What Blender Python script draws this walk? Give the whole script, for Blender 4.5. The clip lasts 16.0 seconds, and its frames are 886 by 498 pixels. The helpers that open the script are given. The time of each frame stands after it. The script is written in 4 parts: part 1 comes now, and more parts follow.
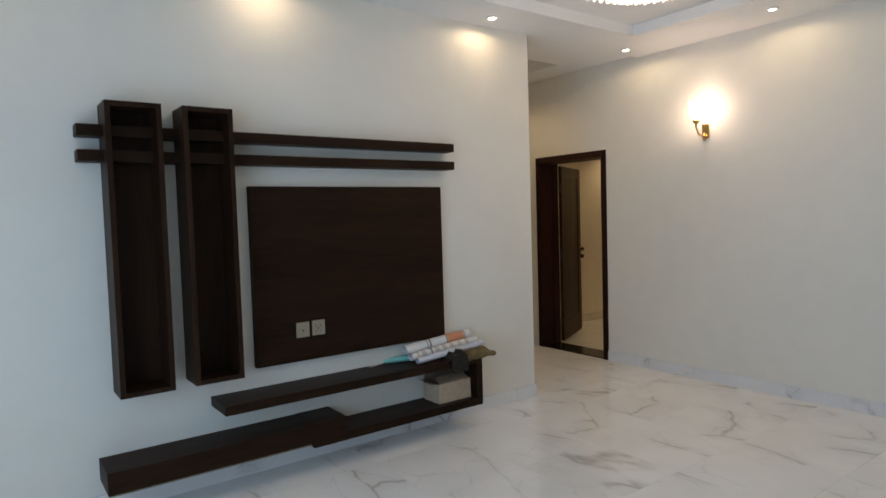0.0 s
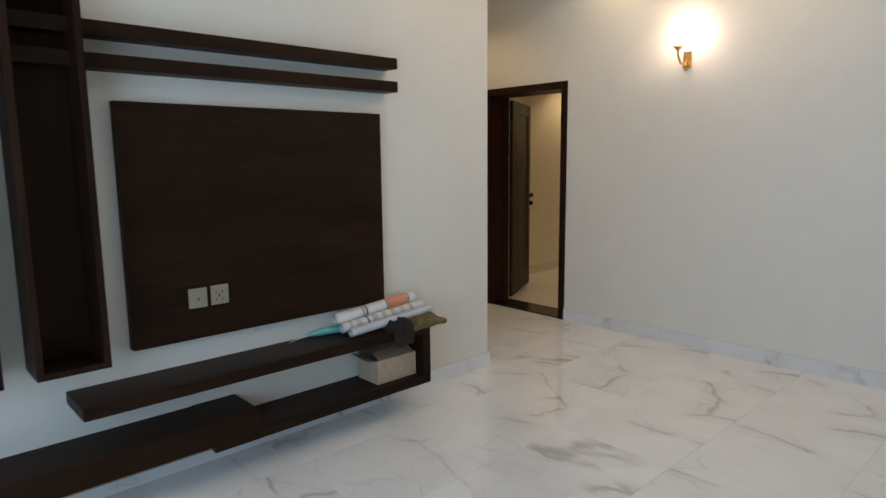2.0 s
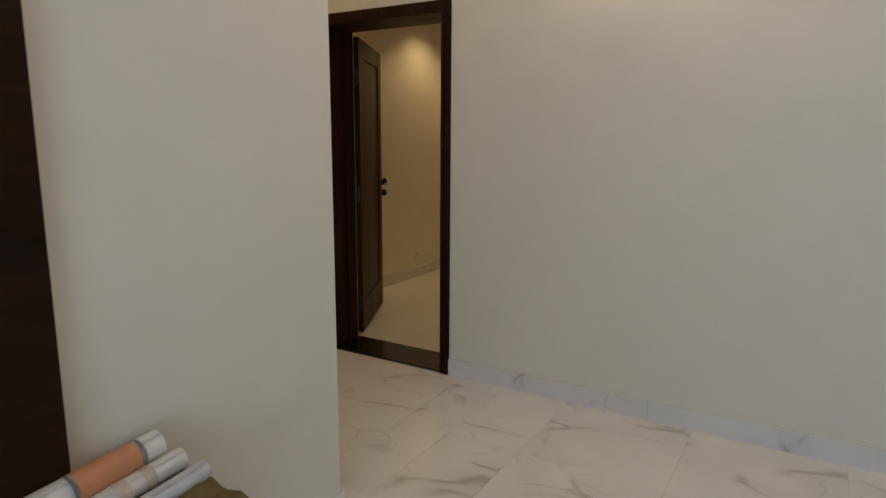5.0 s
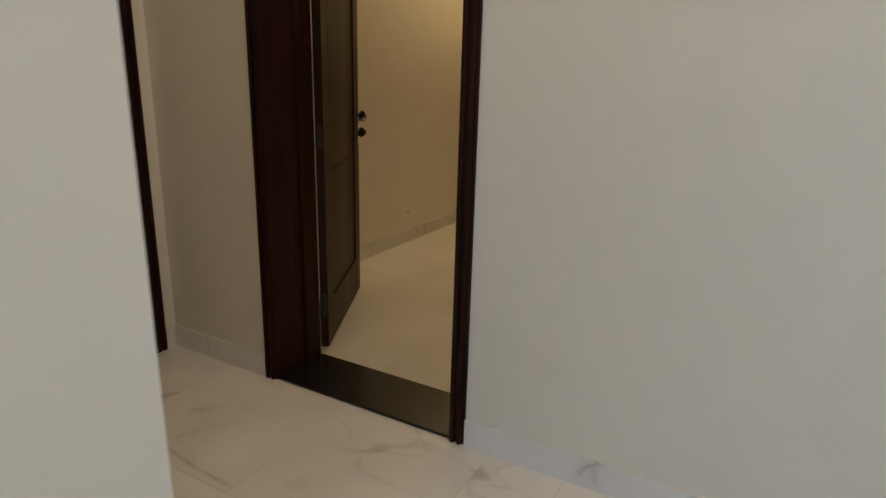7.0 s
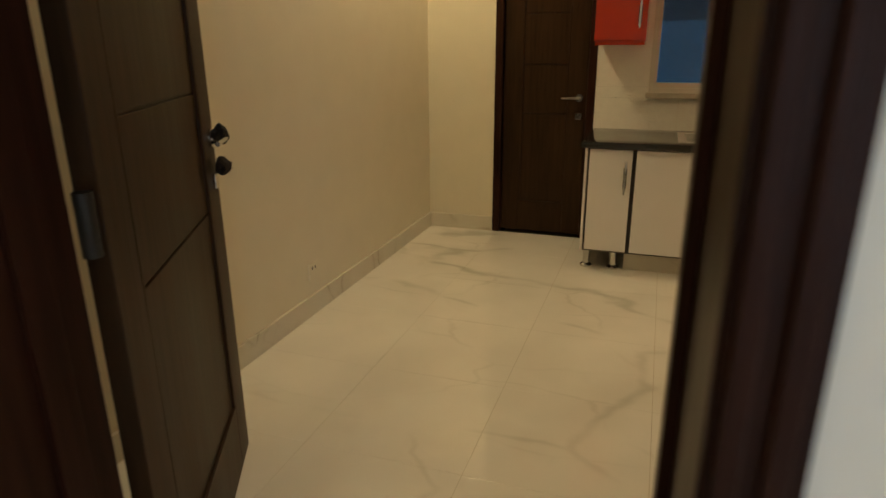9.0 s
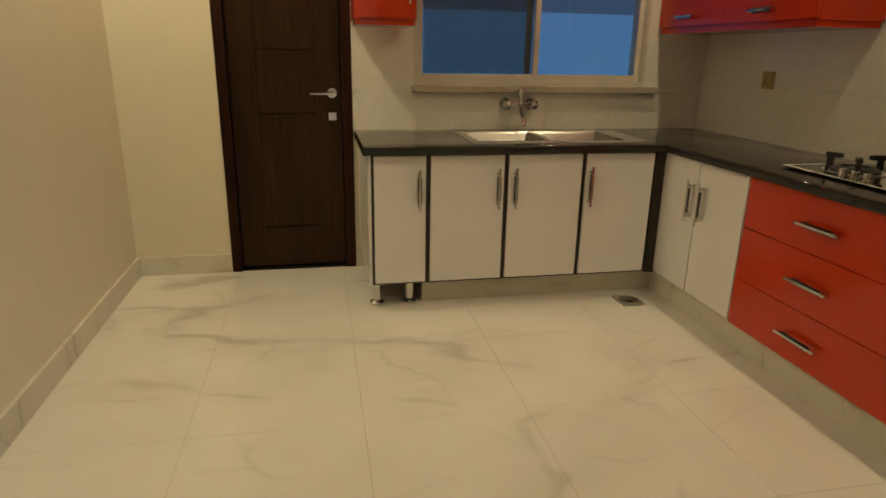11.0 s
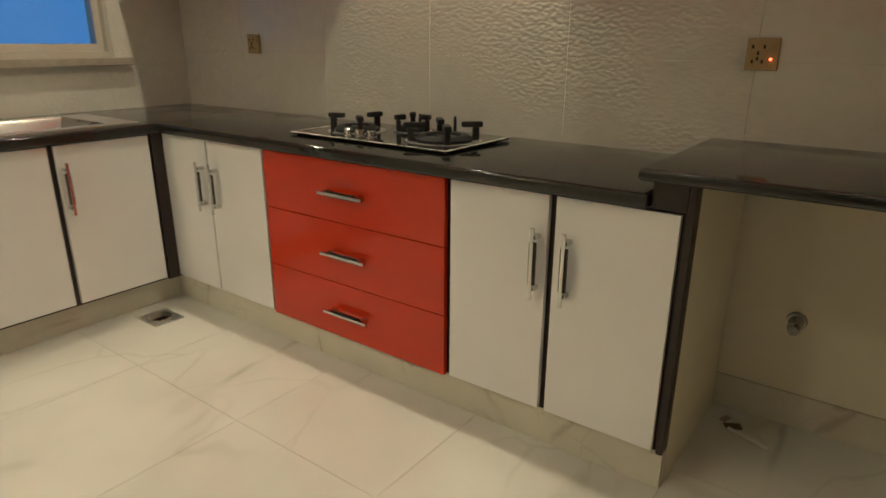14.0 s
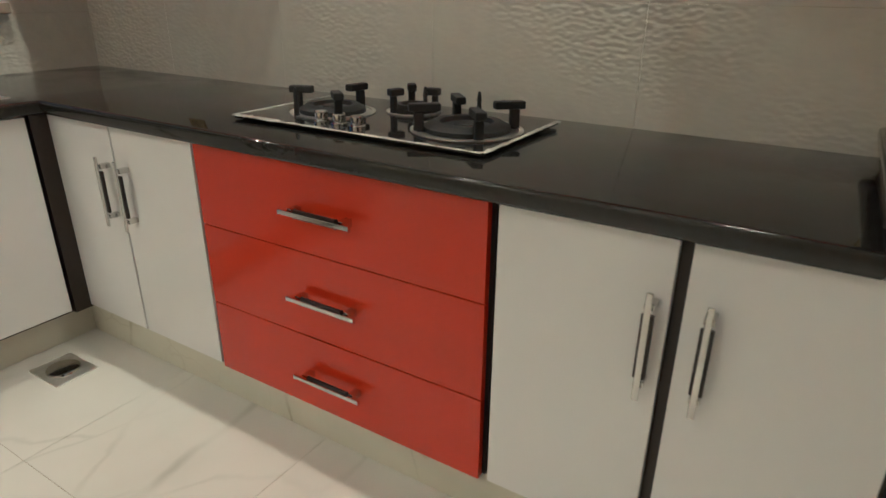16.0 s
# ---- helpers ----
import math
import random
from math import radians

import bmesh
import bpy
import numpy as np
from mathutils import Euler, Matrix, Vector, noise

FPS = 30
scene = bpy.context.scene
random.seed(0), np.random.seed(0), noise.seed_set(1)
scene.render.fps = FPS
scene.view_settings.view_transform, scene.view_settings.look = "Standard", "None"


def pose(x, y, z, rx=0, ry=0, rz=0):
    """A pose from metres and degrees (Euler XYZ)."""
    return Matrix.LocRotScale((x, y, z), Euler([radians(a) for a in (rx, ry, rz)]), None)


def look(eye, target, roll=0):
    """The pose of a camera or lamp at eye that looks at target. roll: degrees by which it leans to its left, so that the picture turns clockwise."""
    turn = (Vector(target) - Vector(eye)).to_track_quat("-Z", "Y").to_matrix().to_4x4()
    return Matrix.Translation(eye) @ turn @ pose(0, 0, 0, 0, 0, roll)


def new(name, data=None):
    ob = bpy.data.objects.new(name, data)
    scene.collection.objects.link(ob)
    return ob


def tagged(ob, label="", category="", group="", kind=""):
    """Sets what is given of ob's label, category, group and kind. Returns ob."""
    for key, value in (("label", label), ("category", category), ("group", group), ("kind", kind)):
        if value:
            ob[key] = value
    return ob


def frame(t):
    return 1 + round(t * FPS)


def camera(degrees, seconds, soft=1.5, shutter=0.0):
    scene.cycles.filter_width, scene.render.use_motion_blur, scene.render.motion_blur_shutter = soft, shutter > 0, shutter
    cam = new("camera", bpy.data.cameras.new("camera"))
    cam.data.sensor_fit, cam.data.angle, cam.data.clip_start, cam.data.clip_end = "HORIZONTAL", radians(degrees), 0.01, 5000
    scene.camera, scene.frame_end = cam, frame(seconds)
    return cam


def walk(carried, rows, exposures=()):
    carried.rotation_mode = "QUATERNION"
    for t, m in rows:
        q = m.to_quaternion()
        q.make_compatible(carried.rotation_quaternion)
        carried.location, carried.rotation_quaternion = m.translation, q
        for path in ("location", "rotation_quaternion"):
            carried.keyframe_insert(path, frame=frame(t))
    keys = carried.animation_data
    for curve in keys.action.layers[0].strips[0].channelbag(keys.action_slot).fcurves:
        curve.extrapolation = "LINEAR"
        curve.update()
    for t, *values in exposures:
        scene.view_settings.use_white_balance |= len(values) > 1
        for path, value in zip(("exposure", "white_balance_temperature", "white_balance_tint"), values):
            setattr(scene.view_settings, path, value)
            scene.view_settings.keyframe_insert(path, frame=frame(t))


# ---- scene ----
cam = camera(70.7, 16.0, soft=1.5, shutter=0.3)
PATH = [
    (0, (-5.429, -4.356, 1.63), (-4.241, -2.75, 1.522), -1.7),
    (0.5, (-5.346, -4.213, 1.582), (-4.147, -2.627, 1.363), -1.0),
    (1, (-5.179, -4.051, 1.575), (-4.021, -2.446, 1.28), 0.3),
    (1.5, (-5.059, -3.867, 1.559), (-3.834, -2.315, 1.255), 1.0),
    (2, (-4.928, -3.556, 1.576), (-3.578, -2.109, 1.289), -0.6),
    (2.5, (-4.757, -3.274, 1.546), (-3.352, -1.889, 1.219), -0.9),
    (3, (-4.493, -2.986, 1.554), (-3.086, -1.598, 1.251), -0.3),
    (3.5, (-4.206, -2.669, 1.55), (-2.681, -1.414, 1.239), -0.5),
    (4, (-3.903, -2.407, 1.53), (-2.317, -1.251, 1.145), -1.2),
    (4.5, (-3.559, -2.19, 1.547), (-1.947, -1.056, 1.208), 1.2),
    (5, (-3.273, -1.923, 1.48), (-1.586, -0.906, 1.134), 0.3),
    (7.3, (-1.672, -0.82, 1.411), (-0.013, 0.127, 0.818), 1.9),
    (7.5, (-1.515, -0.733, 1.418), (0.126, 0.239, 0.817), 2.8),
    (8, (-1.146, -0.481, 1.405), (0.496, 0.476, 0.783), 4.2),
    (8.2, (-1.004, -0.372, 1.414), (0.662, 0.542, 0.79), 3.1),
    (10.3, (0.342, 0.741, 1.227), (2.252, 0.686, 0.637), 0.5),
    (10.5, (0.402, 0.771, 1.235), (2.303, 0.603, 0.638), 0.6),
    (11, (0.529, 0.735, 1.237), (2.401, 0.362, 0.639), 1.0),
    (11.5, (0.599, 0.71, 1.237), (2.408, 0.117, 0.622), 1.8),
    (12, (0.653, 0.687, 1.243), (2.28, -0.299, 0.625), 1.7),
    (12.5, (0.674, 0.674, 1.217), (2.066, -0.627, 0.608), 1.4),
    (13, (0.703, 0.646, 1.196), (1.946, -0.797, 0.585), 0.4),
    (13.5, (0.795, 0.545, 1.179), (2.005, -0.933, 0.585), -0.9),
    (14, (0.908, 0.432, 1.151), (2.031, -1.097, 0.517), 0.3),
    (14.5, (1.073, 0.327, 1.135), (2.02, -1.314, 0.492), 0.5),
    (15, (1.219, 0.23, 1.117), (2.071, -1.429, 0.393), -0.5),
    (15.5, (1.345, 0.077, 1.1), (2.262, -1.528, 0.336), -0.1),
    (16, (1.464, -0.055, 1.127), (2.44, -1.62, 0.354), 0.5),
]
EXPOSURES = [(0.0, -0.15, 7100, 18), (0.5, -0.05, 6650, 16), (2.0, 0.0, 7050, 17), (4.0, -0.1, 7300, 17), (5.0, -0.35, 7700, 18), (7.5, 0.06, 7400, 15), (8.2, 0.16, 7450, 13),
             (10.3, 0.88, 6400, 9), (11.0, 0.83, 6350, 9), (12.5, 1.0, 5900, 9), (14.0, 1.26, 5350, 9), (16.0, 1.42, 4700, 11)]
walk(cam, [(t, look(eye, target, roll)) for t, eye, target, roll in PATH], EXPOSURES)

# ---- world and lights ----
world = bpy.data.worlds.new("dusk_sky")
scene.world = world
world.use_nodes = True
wn = world.node_tree.nodes
sky = wn.new("ShaderNodeTexSky")
sky.sky_type, sky.sun_disc = "NISHITA", False
sky.sun_elevation, sky.sun_rotation = radians(8), radians(250)
world.node_tree.links.new(sky.outputs[0], wn["Background"].inputs[0])
wn["Background"].inputs[1].default_value = 0.08


def lamp(name, kind, m, watts, colour, **more):
    data = bpy.data.lights.new(name, kind)
    data.energy, data.color = watts, colour
    if kind == "AREA":
        data.shape, data.size, data.size_y = "RECTANGLE", more["size"], more["size_y"]
    else:
        data.shadow_soft_size = more.get("radius", 0.03)
    if kind == "SPOT":
        data.spot_size, data.spot_blend = radians(more["cone"]), more["blend"]
    ob = new(name, data)
    ob.matrix_world = m
    return ob


KWARM = (0.99, 0.80, 0.465)     # kitchen lamps
WARM, COOL = (1.0, 0.79, 0.47), (0.40, 0.68, 1.0)
# daylight in the openings of the lounge
lamp("daylight_west", "AREA", look((-6.72, -3.3, 1.3), (0, -3.0, 0.9)), 82, COOL, size=2.6, size_y=2.2)
LOUNGE_SPOTS = [(-3.9, -0.62), (-2.12, -0.62), (-0.37, -0.55), (-0.37, -1.93), (-5.7, -0.62), (-6.2, -2.0), (-6.2, -4.4), (-0.30, -3.6), (-4.3, -5.4), (-2.2, -5.4)]
# the last one, (2.20, -1.10), is an added lamp to brighten the hob wall
KITCHEN_SPOTS = [(2.35, 1.35), (3.72, 1.45), (3.35, 1.45), (0.90, 1.45), (0.90, -1.10), (3.50, -1.10), (2.20, -1.10)]
HALL_SPOTS = [(-0.75, 0.95)]
CEIL = 3.16
KCEIL = 2.75                   # kitchen ceiling
for sx, sy in LOUNGE_SPOTS:
    lamp("downlight_beam", "SPOT", pose(sx, sy, CEIL - 0.02), 6.0 if sx > -0.5 else 4.8, (1.0, 0.81, 0.52), cone=174, blend=0.3, radius=0.03)
for (sx, sy), watts in zip(KITCHEN_SPOTS, (21, 17, 17, 5, 18, 19, 11)):
    lamp("downlight_beam", "SPOT", pose(sx, sy, KCEIL - 0.02), watts, KWARM, cone=132, blend=0.7, radius=0.03)
for sx, sy in HALL_SPOTS:
    lamp("downlight_beam", "SPOT", pose(sx, sy, CEIL - 0.02), 13, WARM, cone=150, blend=0.6, radius=0.03)
lamp("bedroom_lamp", "POINT", pose(1.77, 5.3, 3.0), 42, WARM, radius=0.12)
lamp("sconce_bulb_light", "POINT", pose(-0.13, -1.19, 2.53), 2.3, (1.0, 0.76, 0.66), radius=0.05)
lamp("chandelier_light", "POINT", pose(-2.1, -2.05, 2.8), 9, (1.0, 0.86, 0.72), radius=0.2)

# ---- materials ----


def material(name, colour, rough=0.5, metal=0.0, spread=0.0, scale=8.0, bump=0.0, bump_scale=60.0, coat=0.0, stretch=(1, 1, 1), emit=0.0, emit_colour=None):
    """Principled surface with two scales of variation in colour and roughness and a fine relief."""
    m = bpy.data.materials.new(name)
    m.use_nodes = True
    nodes, links = m.node_tree.nodes, m.node_tree.links
    b = nodes["Principled BSDF"]
    b.inputs["Base Color"].default_value = (*colour, 1)
    b.inputs["Roughness"].default_value = rough
    b.inputs["Metallic"].default_value = metal
    b.inputs["Coat Weight"].default_value = coat
    b.inputs["Coat Roughness"].default_value = 0.06
    if emit:
        b.inputs["Emission Color"].default_value = (*(emit_colour or colour), 1)
        b.inputs["Emission Strength"].default_value = emit
    geo = nodes.new("ShaderNodeNewGeometry")
    mapping = nodes.new("ShaderNodeMapping")
    mapping.inputs["Scale"].default_value = stretch
    links.new(geo.outputs["Position"], mapping.inputs[0])
    if spread:
        big, small = nodes.new("ShaderNodeTexNoise"), nodes.new("ShaderNodeTexNoise")
        big.inputs["Scale"].default_value, small.inputs["Scale"].default_value = scale * 0.12, scale
        big.inputs["Detail"].default_value, small.inputs["Detail"].default_value = 3, 5
        mix = nodes.new("ShaderNodeMath")
        mix.operation = "ADD"
        ramp = nodes.new("ShaderNodeMapRange")
        ramp.inputs[1].default_value, ramp.inputs[2].default_value = 0.7, 1.3
        ramp.inputs[3].default_value, ramp.inputs[4].default_value = 1 - spread, 1 + spread
        times = nodes.new("ShaderNodeVectorMath")
        times.operation = "SCALE"
        times.inputs[0].default_value = colour
        for n in (big, small):
            links.new(mapping.outputs[0], n.inputs["Vector"])
        links.new(big.outputs[0], mix.inputs[0])
        links.new(small.outputs[0], mix.inputs[1])
        links.new(mix.outputs[0], ramp.inputs[0])
        links.new(ramp.outputs[0], times.inputs["Scale"])
        links.new(times.outputs[0], b.inputs["Base Color"])
        r = nodes.new("ShaderNodeMapRange")
        r.inputs[1].default_value, r.inputs[2].default_value = 0.3, 0.7
        r.inputs[3].default_value, r.inputs[4].default_value = max(rough - 0.06, 0.02), rough + 0.06
        links.new(big.outputs[0], r.inputs[0])
        links.new(r.outputs[0], b.inputs["Roughness"])
    if bump:
        n = nodes.new("ShaderNodeTexNoise")
        n.inputs["Scale"].default_value, n.inputs["Detail"].default_value = bump_scale, 4
        links.new(mapping.outputs[0], n.inputs["Vector"])
        bm_ = nodes.new("ShaderNodeBump")
        bm_.inputs["Strength"].default_value, bm_.inputs["Distance"].default_value = bump, 0.004
        links.new(n.outputs[0], bm_.inputs["Height"])
        links.new(bm_.outputs[0], b.inputs["Normal"])
    return m


def marble(name, base, vein, rough, vein_scale=1.3, per_piece=True, amount=0.75, halo=0.3):
    """Polished marble-look porcelain: cloudy base, long thin veins and a few soft bands."""
    m = bpy.data.materials.new(name)
    m.use_nodes = True
    nodes, links = m.node_tree.nodes, m.node_tree.links
    b = nodes["Principled BSDF"]
    b.inputs["Roughness"].default_value = rough
    b.inputs["IOR"].default_value = 1.5
    geo = nodes.new("ShaderNodeNewGeometry")
    where = geo.outputs["Position"]
    if per_piece:
        info = nodes.new("ShaderNodeObjectInfo")
        shift = nodes.new("ShaderNodeVectorMath")
        shift.operation = "SCALE"
        shift.inputs[0].default_value = (9.0, 23.0, 5.0)
        links.new(info.outputs["Random"], shift.inputs["Scale"])
        add = nodes.new("ShaderNodeVectorMath")
        links.new(where, add.inputs[0])
        links.new(shift.outputs[0], add.inputs[1])
        where = add.outputs[0]

    def node(kind, **values):
        n = nodes.new(kind)
        for key, value in values.items():
            n.inputs[key].default_value = value
        return n

    def maths(op, a, b):
        n = nodes.new("ShaderNodeMath")
        n.operation = op
        for i, v in enumerate((a, b)):
            if isinstance(v, (int, float)):
                n.inputs[i].default_value = v
            else:
                links.new(v, n.inputs[i])
        return n.outputs[0]

    def spread_to(value, lo, hi, out0, out1):
        r = nodes.new("ShaderNodeMapRange")
        r.interpolation_type = "SMOOTHSTEP"
        for i, v in enumerate((lo, hi, out0, out1)):
            r.inputs[i + 1].default_value = v
        links.new(value, r.inputs[0])
        return r.outputs[0]

    # slanted coordinates, bent at two scales so that the veins wander and kink
    turn = node("ShaderNodeMapping", Rotation=(0, 0, 0.75), Scale=(1, 0.5, 1))
    links.new(where, turn.inputs[0])
    bent = turn.outputs[0]
    for scale, size in ((1.3, 0.45), (7.0, 0.07)):
        warp = node("ShaderNodeTexNoise", Scale=scale, Detail=3.0)
        links.new(turn.outputs[0], warp.inputs["Vector"])
        centred = nodes.new("ShaderNodeVectorMath")
        centred.operation = "MULTIPLY_ADD"
        links.new(warp.outputs["Color"], centred.inputs[0])
        centred.inputs[1].default_value = (size, size, size)
        links.new(bent, centred.inputs[2])
        bent = centred.outputs[0]

    def cracks(scale, width, soft):
        """Network of lines between the cells, gated so that only stretches of it show."""
        v = nodes.new("ShaderNodeTexVoronoi")
        v.feature = "DISTANCE_TO_EDGE"
        v.inputs["Scale"].default_value = scale
        links.new(bent, v.inputs["Vector"])
        line = spread_to(v.outputs["Distance"], 0.0, width, 1.0, 0.0)
        halo = spread_to(v.outputs["Distance"], 0.0, soft, 1.0, 0.0)
        return line, halo

    gate_noise = node("ShaderNodeTexNoise", Scale=vein_scale * 1.9, Detail=2.0)
    links.new(where, gate_noise.inputs["Vector"])
    gate = spread_to(gate_noise.outputs[0], 0.40, 0.64, 0.0, 1.0)
    line1, halo1 = cracks(vein_scale, 0.022, 0.16)
    line2, halo2 = cracks(vein_scale * 2.3, 0.020, 0.10)
    fine = maths("MULTIPLY", line2, maths("MULTIPLY", gate, 0.38))
    strong = maths("MULTIPLY", maths("MULTIPLY", line1, gate), 0.9)
    cloud = maths("MULTIPLY", maths("MULTIPLY", halo1, gate), halo)
    total = maths("ADD", maths("MAXIMUM", fine, strong), cloud)
    k = maths("MINIMUM", maths("MULTIPLY", total, amount), 1.0)
    tone = node("ShaderNodeTexNoise", Scale=2.2, Detail=4.0)
    links.new(where, tone.inputs["Vector"])
    shade = nodes.new("ShaderNodeVectorMath")
    shade.operation = "SCALE"
    shade.inputs[0].default_value = base
    links.new(spread_to(tone.outputs[0], 0.3, 0.7, 0.955, 1.03), shade.inputs["Scale"])
    mix = nodes.new("ShaderNodeMix")
    mix.data_type = "RGBA"
    mix.inputs["B"].default_value = (*vein, 1)
    links.new(shade.outputs[0], mix.inputs["A"])
    links.new(k, mix.inputs["Factor"])
    links.new(mix.outputs["Result"], b.inputs["Base Color"])
    return m


def wave_tile(name, colour):
    """Cream glazed wall tile with a rippled relief."""
    m = material(name, colour, 0.13, spread=0.04, scale=20)
    nodes, links = m.node_tree.nodes, m.node_tree.links
    geo = nodes.new("ShaderNodeNewGeometry")
    mp = nodes.new("ShaderNodeMapping")
    mp.inputs["Scale"].default_value = (1, 1, 2.0)
    mp.inputs["Rotation"].default_value = (0, 0.3, 0)
    n = nodes.new("ShaderNodeTexNoise")
    n.inputs["Scale"].default_value, n.inputs["Detail"].default_value = 52, 0
    links.new(geo.outputs["Position"], mp.inputs[0])
    links.new(mp.outputs[0], n.inputs["Vector"])
    # the relief fades out in patches
    fade = nodes.new("ShaderNodeTexNoise")
    fade.inputs["Scale"].default_value = 1.7
    links.new(geo.outputs["Position"], fade.inputs["Vector"])
    r = nodes.new("ShaderNodeMapRange")
    r.inputs[1].default_value, r.inputs[2].default_value = 0.42, 0.66
    r.inputs[3].default_value, r.inputs[4].default_value = 0.06, 0.42
    links.new(fade.outputs[0], r.inputs[0])
    bump = nodes.new("ShaderNodeBump")
    bump.inputs["Distance"].default_value = 0.014
    links.new(r.outputs[0], bump.inputs["Strength"])
    links.new(n.outputs[0], bump.inputs["Height"])
    links.new(bump.outputs[0], nodes["Principled BSDF"].inputs["Normal"])
    return m


def glass(name, tint=(1, 1, 1), rough=0.0, clear=0.9):
    m = bpy.data.materials.new(name)
    m.use_nodes = True
    nodes, links = m.node_tree.nodes, m.node_tree.links
    out = nodes["Material Output"]
    nodes.remove(nodes["Principled BSDF"])
    see, shine, mix, fres = nodes.new("ShaderNodeBsdfTransparent"), nodes.new("ShaderNodeBsdfGlossy"), nodes.new("ShaderNodeMixShader"), nodes.new("ShaderNodeFresnel")
    see.inputs[0].default_value = (*(c * clear for c in tint), 1)
    shine.inputs["Roughness"].default_value = rough
    links.new(fres.outputs[0], mix.inputs[0])
    links.new(see.outputs[0], mix.inputs[1])
    links.new(shine.outputs[0], mix.inputs[2])
    links.new(mix.outputs[0], out.inputs[0])
    return m


PAINT = material("warm_white_wall_paint", (0.71, 0.68, 0.61), 0.55, spread=0.025, scale=6, bump=0.08, bump_scale=130)
KPAINT = material("cream_wall_paint", (0.73, 0.67, 0.52), 0.5, spread=0.03, scale=6, bump=0.08, bump_scale=130)
CEILING = material("white_ceiling_paint", (0.82, 0.81, 0.79), 0.7, spread=0.02, scale=4)
WOOD = material("dark_walnut_laminate", (0.020, 0.0088, 0.0042), 0.45, spread=0.35, scale=40, bump=0.1, bump_scale=90, stretch=(0.12, 1, 1))
WOODV = material("dark_walnut_upright_grain", (0.024, 0.0105, 0.0055), 0.42, spread=0.4, scale=45, bump=0.12, bump_scale=90, stretch=(1, 1, 0.08))
WOODRED = material("reddish_walnut_door_frame", (0.028, 0.0105, 0.007), 0.40, spread=0.4, scale=45, bump=0.15, bump_scale=90, stretch=(1, 1, 0.08))
DOORWOOD = material("dark_walnut_door_veneer", (0.036, 0.019, 0.010), 0.40, spread=0.35, scale=45, bump=0.12, bump_scale=90, stretch=(1, 1, 0.08))
for wood in (WOOD, WOODV, WOODRED, DOORWOOD):
    wood.node_tree.nodes["Principled BSDF"].inputs["Specular IOR Level"].default_value = 0.09
GRANITE = material("black_polished_granite", (0.021, 0.020, 0.018), 0.08, spread=0.15, scale=60)
SLAB = material("black_threshold_granite", (0.012, 0.011, 0.011), 0.2, spread=0.5, scale=150)
FLOOR = marble("white_marble_look_tile", (0.82, 0.80, 0.77), (0.34, 0.31, 0.27), 0.05, vein_scale=1.45, amount=0.54, halo=0.25)
KFLOOR = marble("cream_marble_look_tile", (0.72, 0.69, 0.625), (0.40, 0.39, 0.33), 0.035, vein_scale=0.95, per_piece=False, amount=0.62, halo=0.34)
SKIRT = marble("grey_veined_marble_skirting", (0.72, 0.71, 0.70), (0.38, 0.38, 0.39), 0.15, vein_scale=1.8, per_piece=False)
KSKIRT = marble("cream_marble_skirting", (0.66, 0.62, 0.51), (0.45, 0.40, 0.30), 0.2, vein_scale=2.0, per_piece=False)
KGROUT = material("brown_stained_tile_grout", (0.34, 0.27, 0.18), 0.85, spread=0.3, scale=12)
GROUT = material("grey_tile_grout", (0.50, 0.47, 0.41), 0.85, spread=0.1, scale=30)
WHITE = material("white_gloss_laminate", (0.78, 0.76, 0.75), 0.14, spread=0.02, scale=5)
RED = material("red_gloss_acrylic", (0.54, 0.032, 0.003), 0.08, spread=0.05, scale=3)
EDGE = material("dark_brown_edge_band", (0.022, 0.013, 0.010), 0.4, spread=0.2, scale=60)
GREYEDGE = material("grey_brown_edge_band", (0.20, 0.17, 0.13), 0.4, spread=0.15, scale=60)
CHROME = material("polished_chrome", (0.62, 0.61, 0.59), 0.12, metal=1.0, spread=0.05, scale=30)
# darker copy of STEEL: the dimness inside the bowls is put into the colour
BOWLSTEEL = material("shaded_steel", (0.42, 0.41, 0.38), 0.30, metal=1.0, spread=0.15, scale=60, stretch=(1, 0.1, 1))
STEEL = material("brushed_stainless_steel", (0.82, 0.80, 0.77), 0.34, metal=1.0, spread=0.1, scale=80, stretch=(1, 0.1, 1))
BRASS = material("polished_brass", (0.75, 0.50, 0.20), 0.2, metal=1.0, spread=0.12, scale=30)
BLACKIRON = material("black_cast_iron", (0.014, 0.014, 0.014), 0.5, spread=0.3, scale=70, bump=0.2, bump_scale=200)
BLACKGLASS = material("black_hob_glass", (0.02, 0.019, 0.018), 0.06, spread=0.2, scale=20, coat=0.5)
PLASTICWRAP = material("crumpled_clear_film", (0.55, 0.53, 0.48), 0.25, spread=0.3, scale=60, bump=0.8, bump_scale=60)
CREAMPLASTIC = material("cream_switch_plastic", (0.28, 0.235, 0.165), 0.35, spread=0.04, scale=40)
YELLOWPLATE = material("yellowed_socket_plate", (0.42, 0.31, 0.13), 0.35, spread=0.1, scale=50)
DARKHOLE = material("dark_socket_slot", (0.02, 0.016, 0.012), 0.6, spread=0.2, scale=60)
ALU = material("cream_aluminium_window_frame", (0.62, 0.58, 0.50), 0.35, spread=0.05, scale=30)
STONE = material("beige_stone_sill", (0.45, 0.40, 0.32), 0.3, spread=0.15, scale=25)
CARD = material("brown_cardboard", (0.41, 0.31, 0.22), 0.8, spread=0.15, scale=25, bump=0.2, bump_scale=120)
PAPER = material("white_drawing_paper", (0.72, 0.71, 0.69), 0.55, spread=0.06, scale=20)
GREYPAPER = material("pale_grey_paper", (0.55, 0.56, 0.60), 0.5, spread=0.08, scale=20)
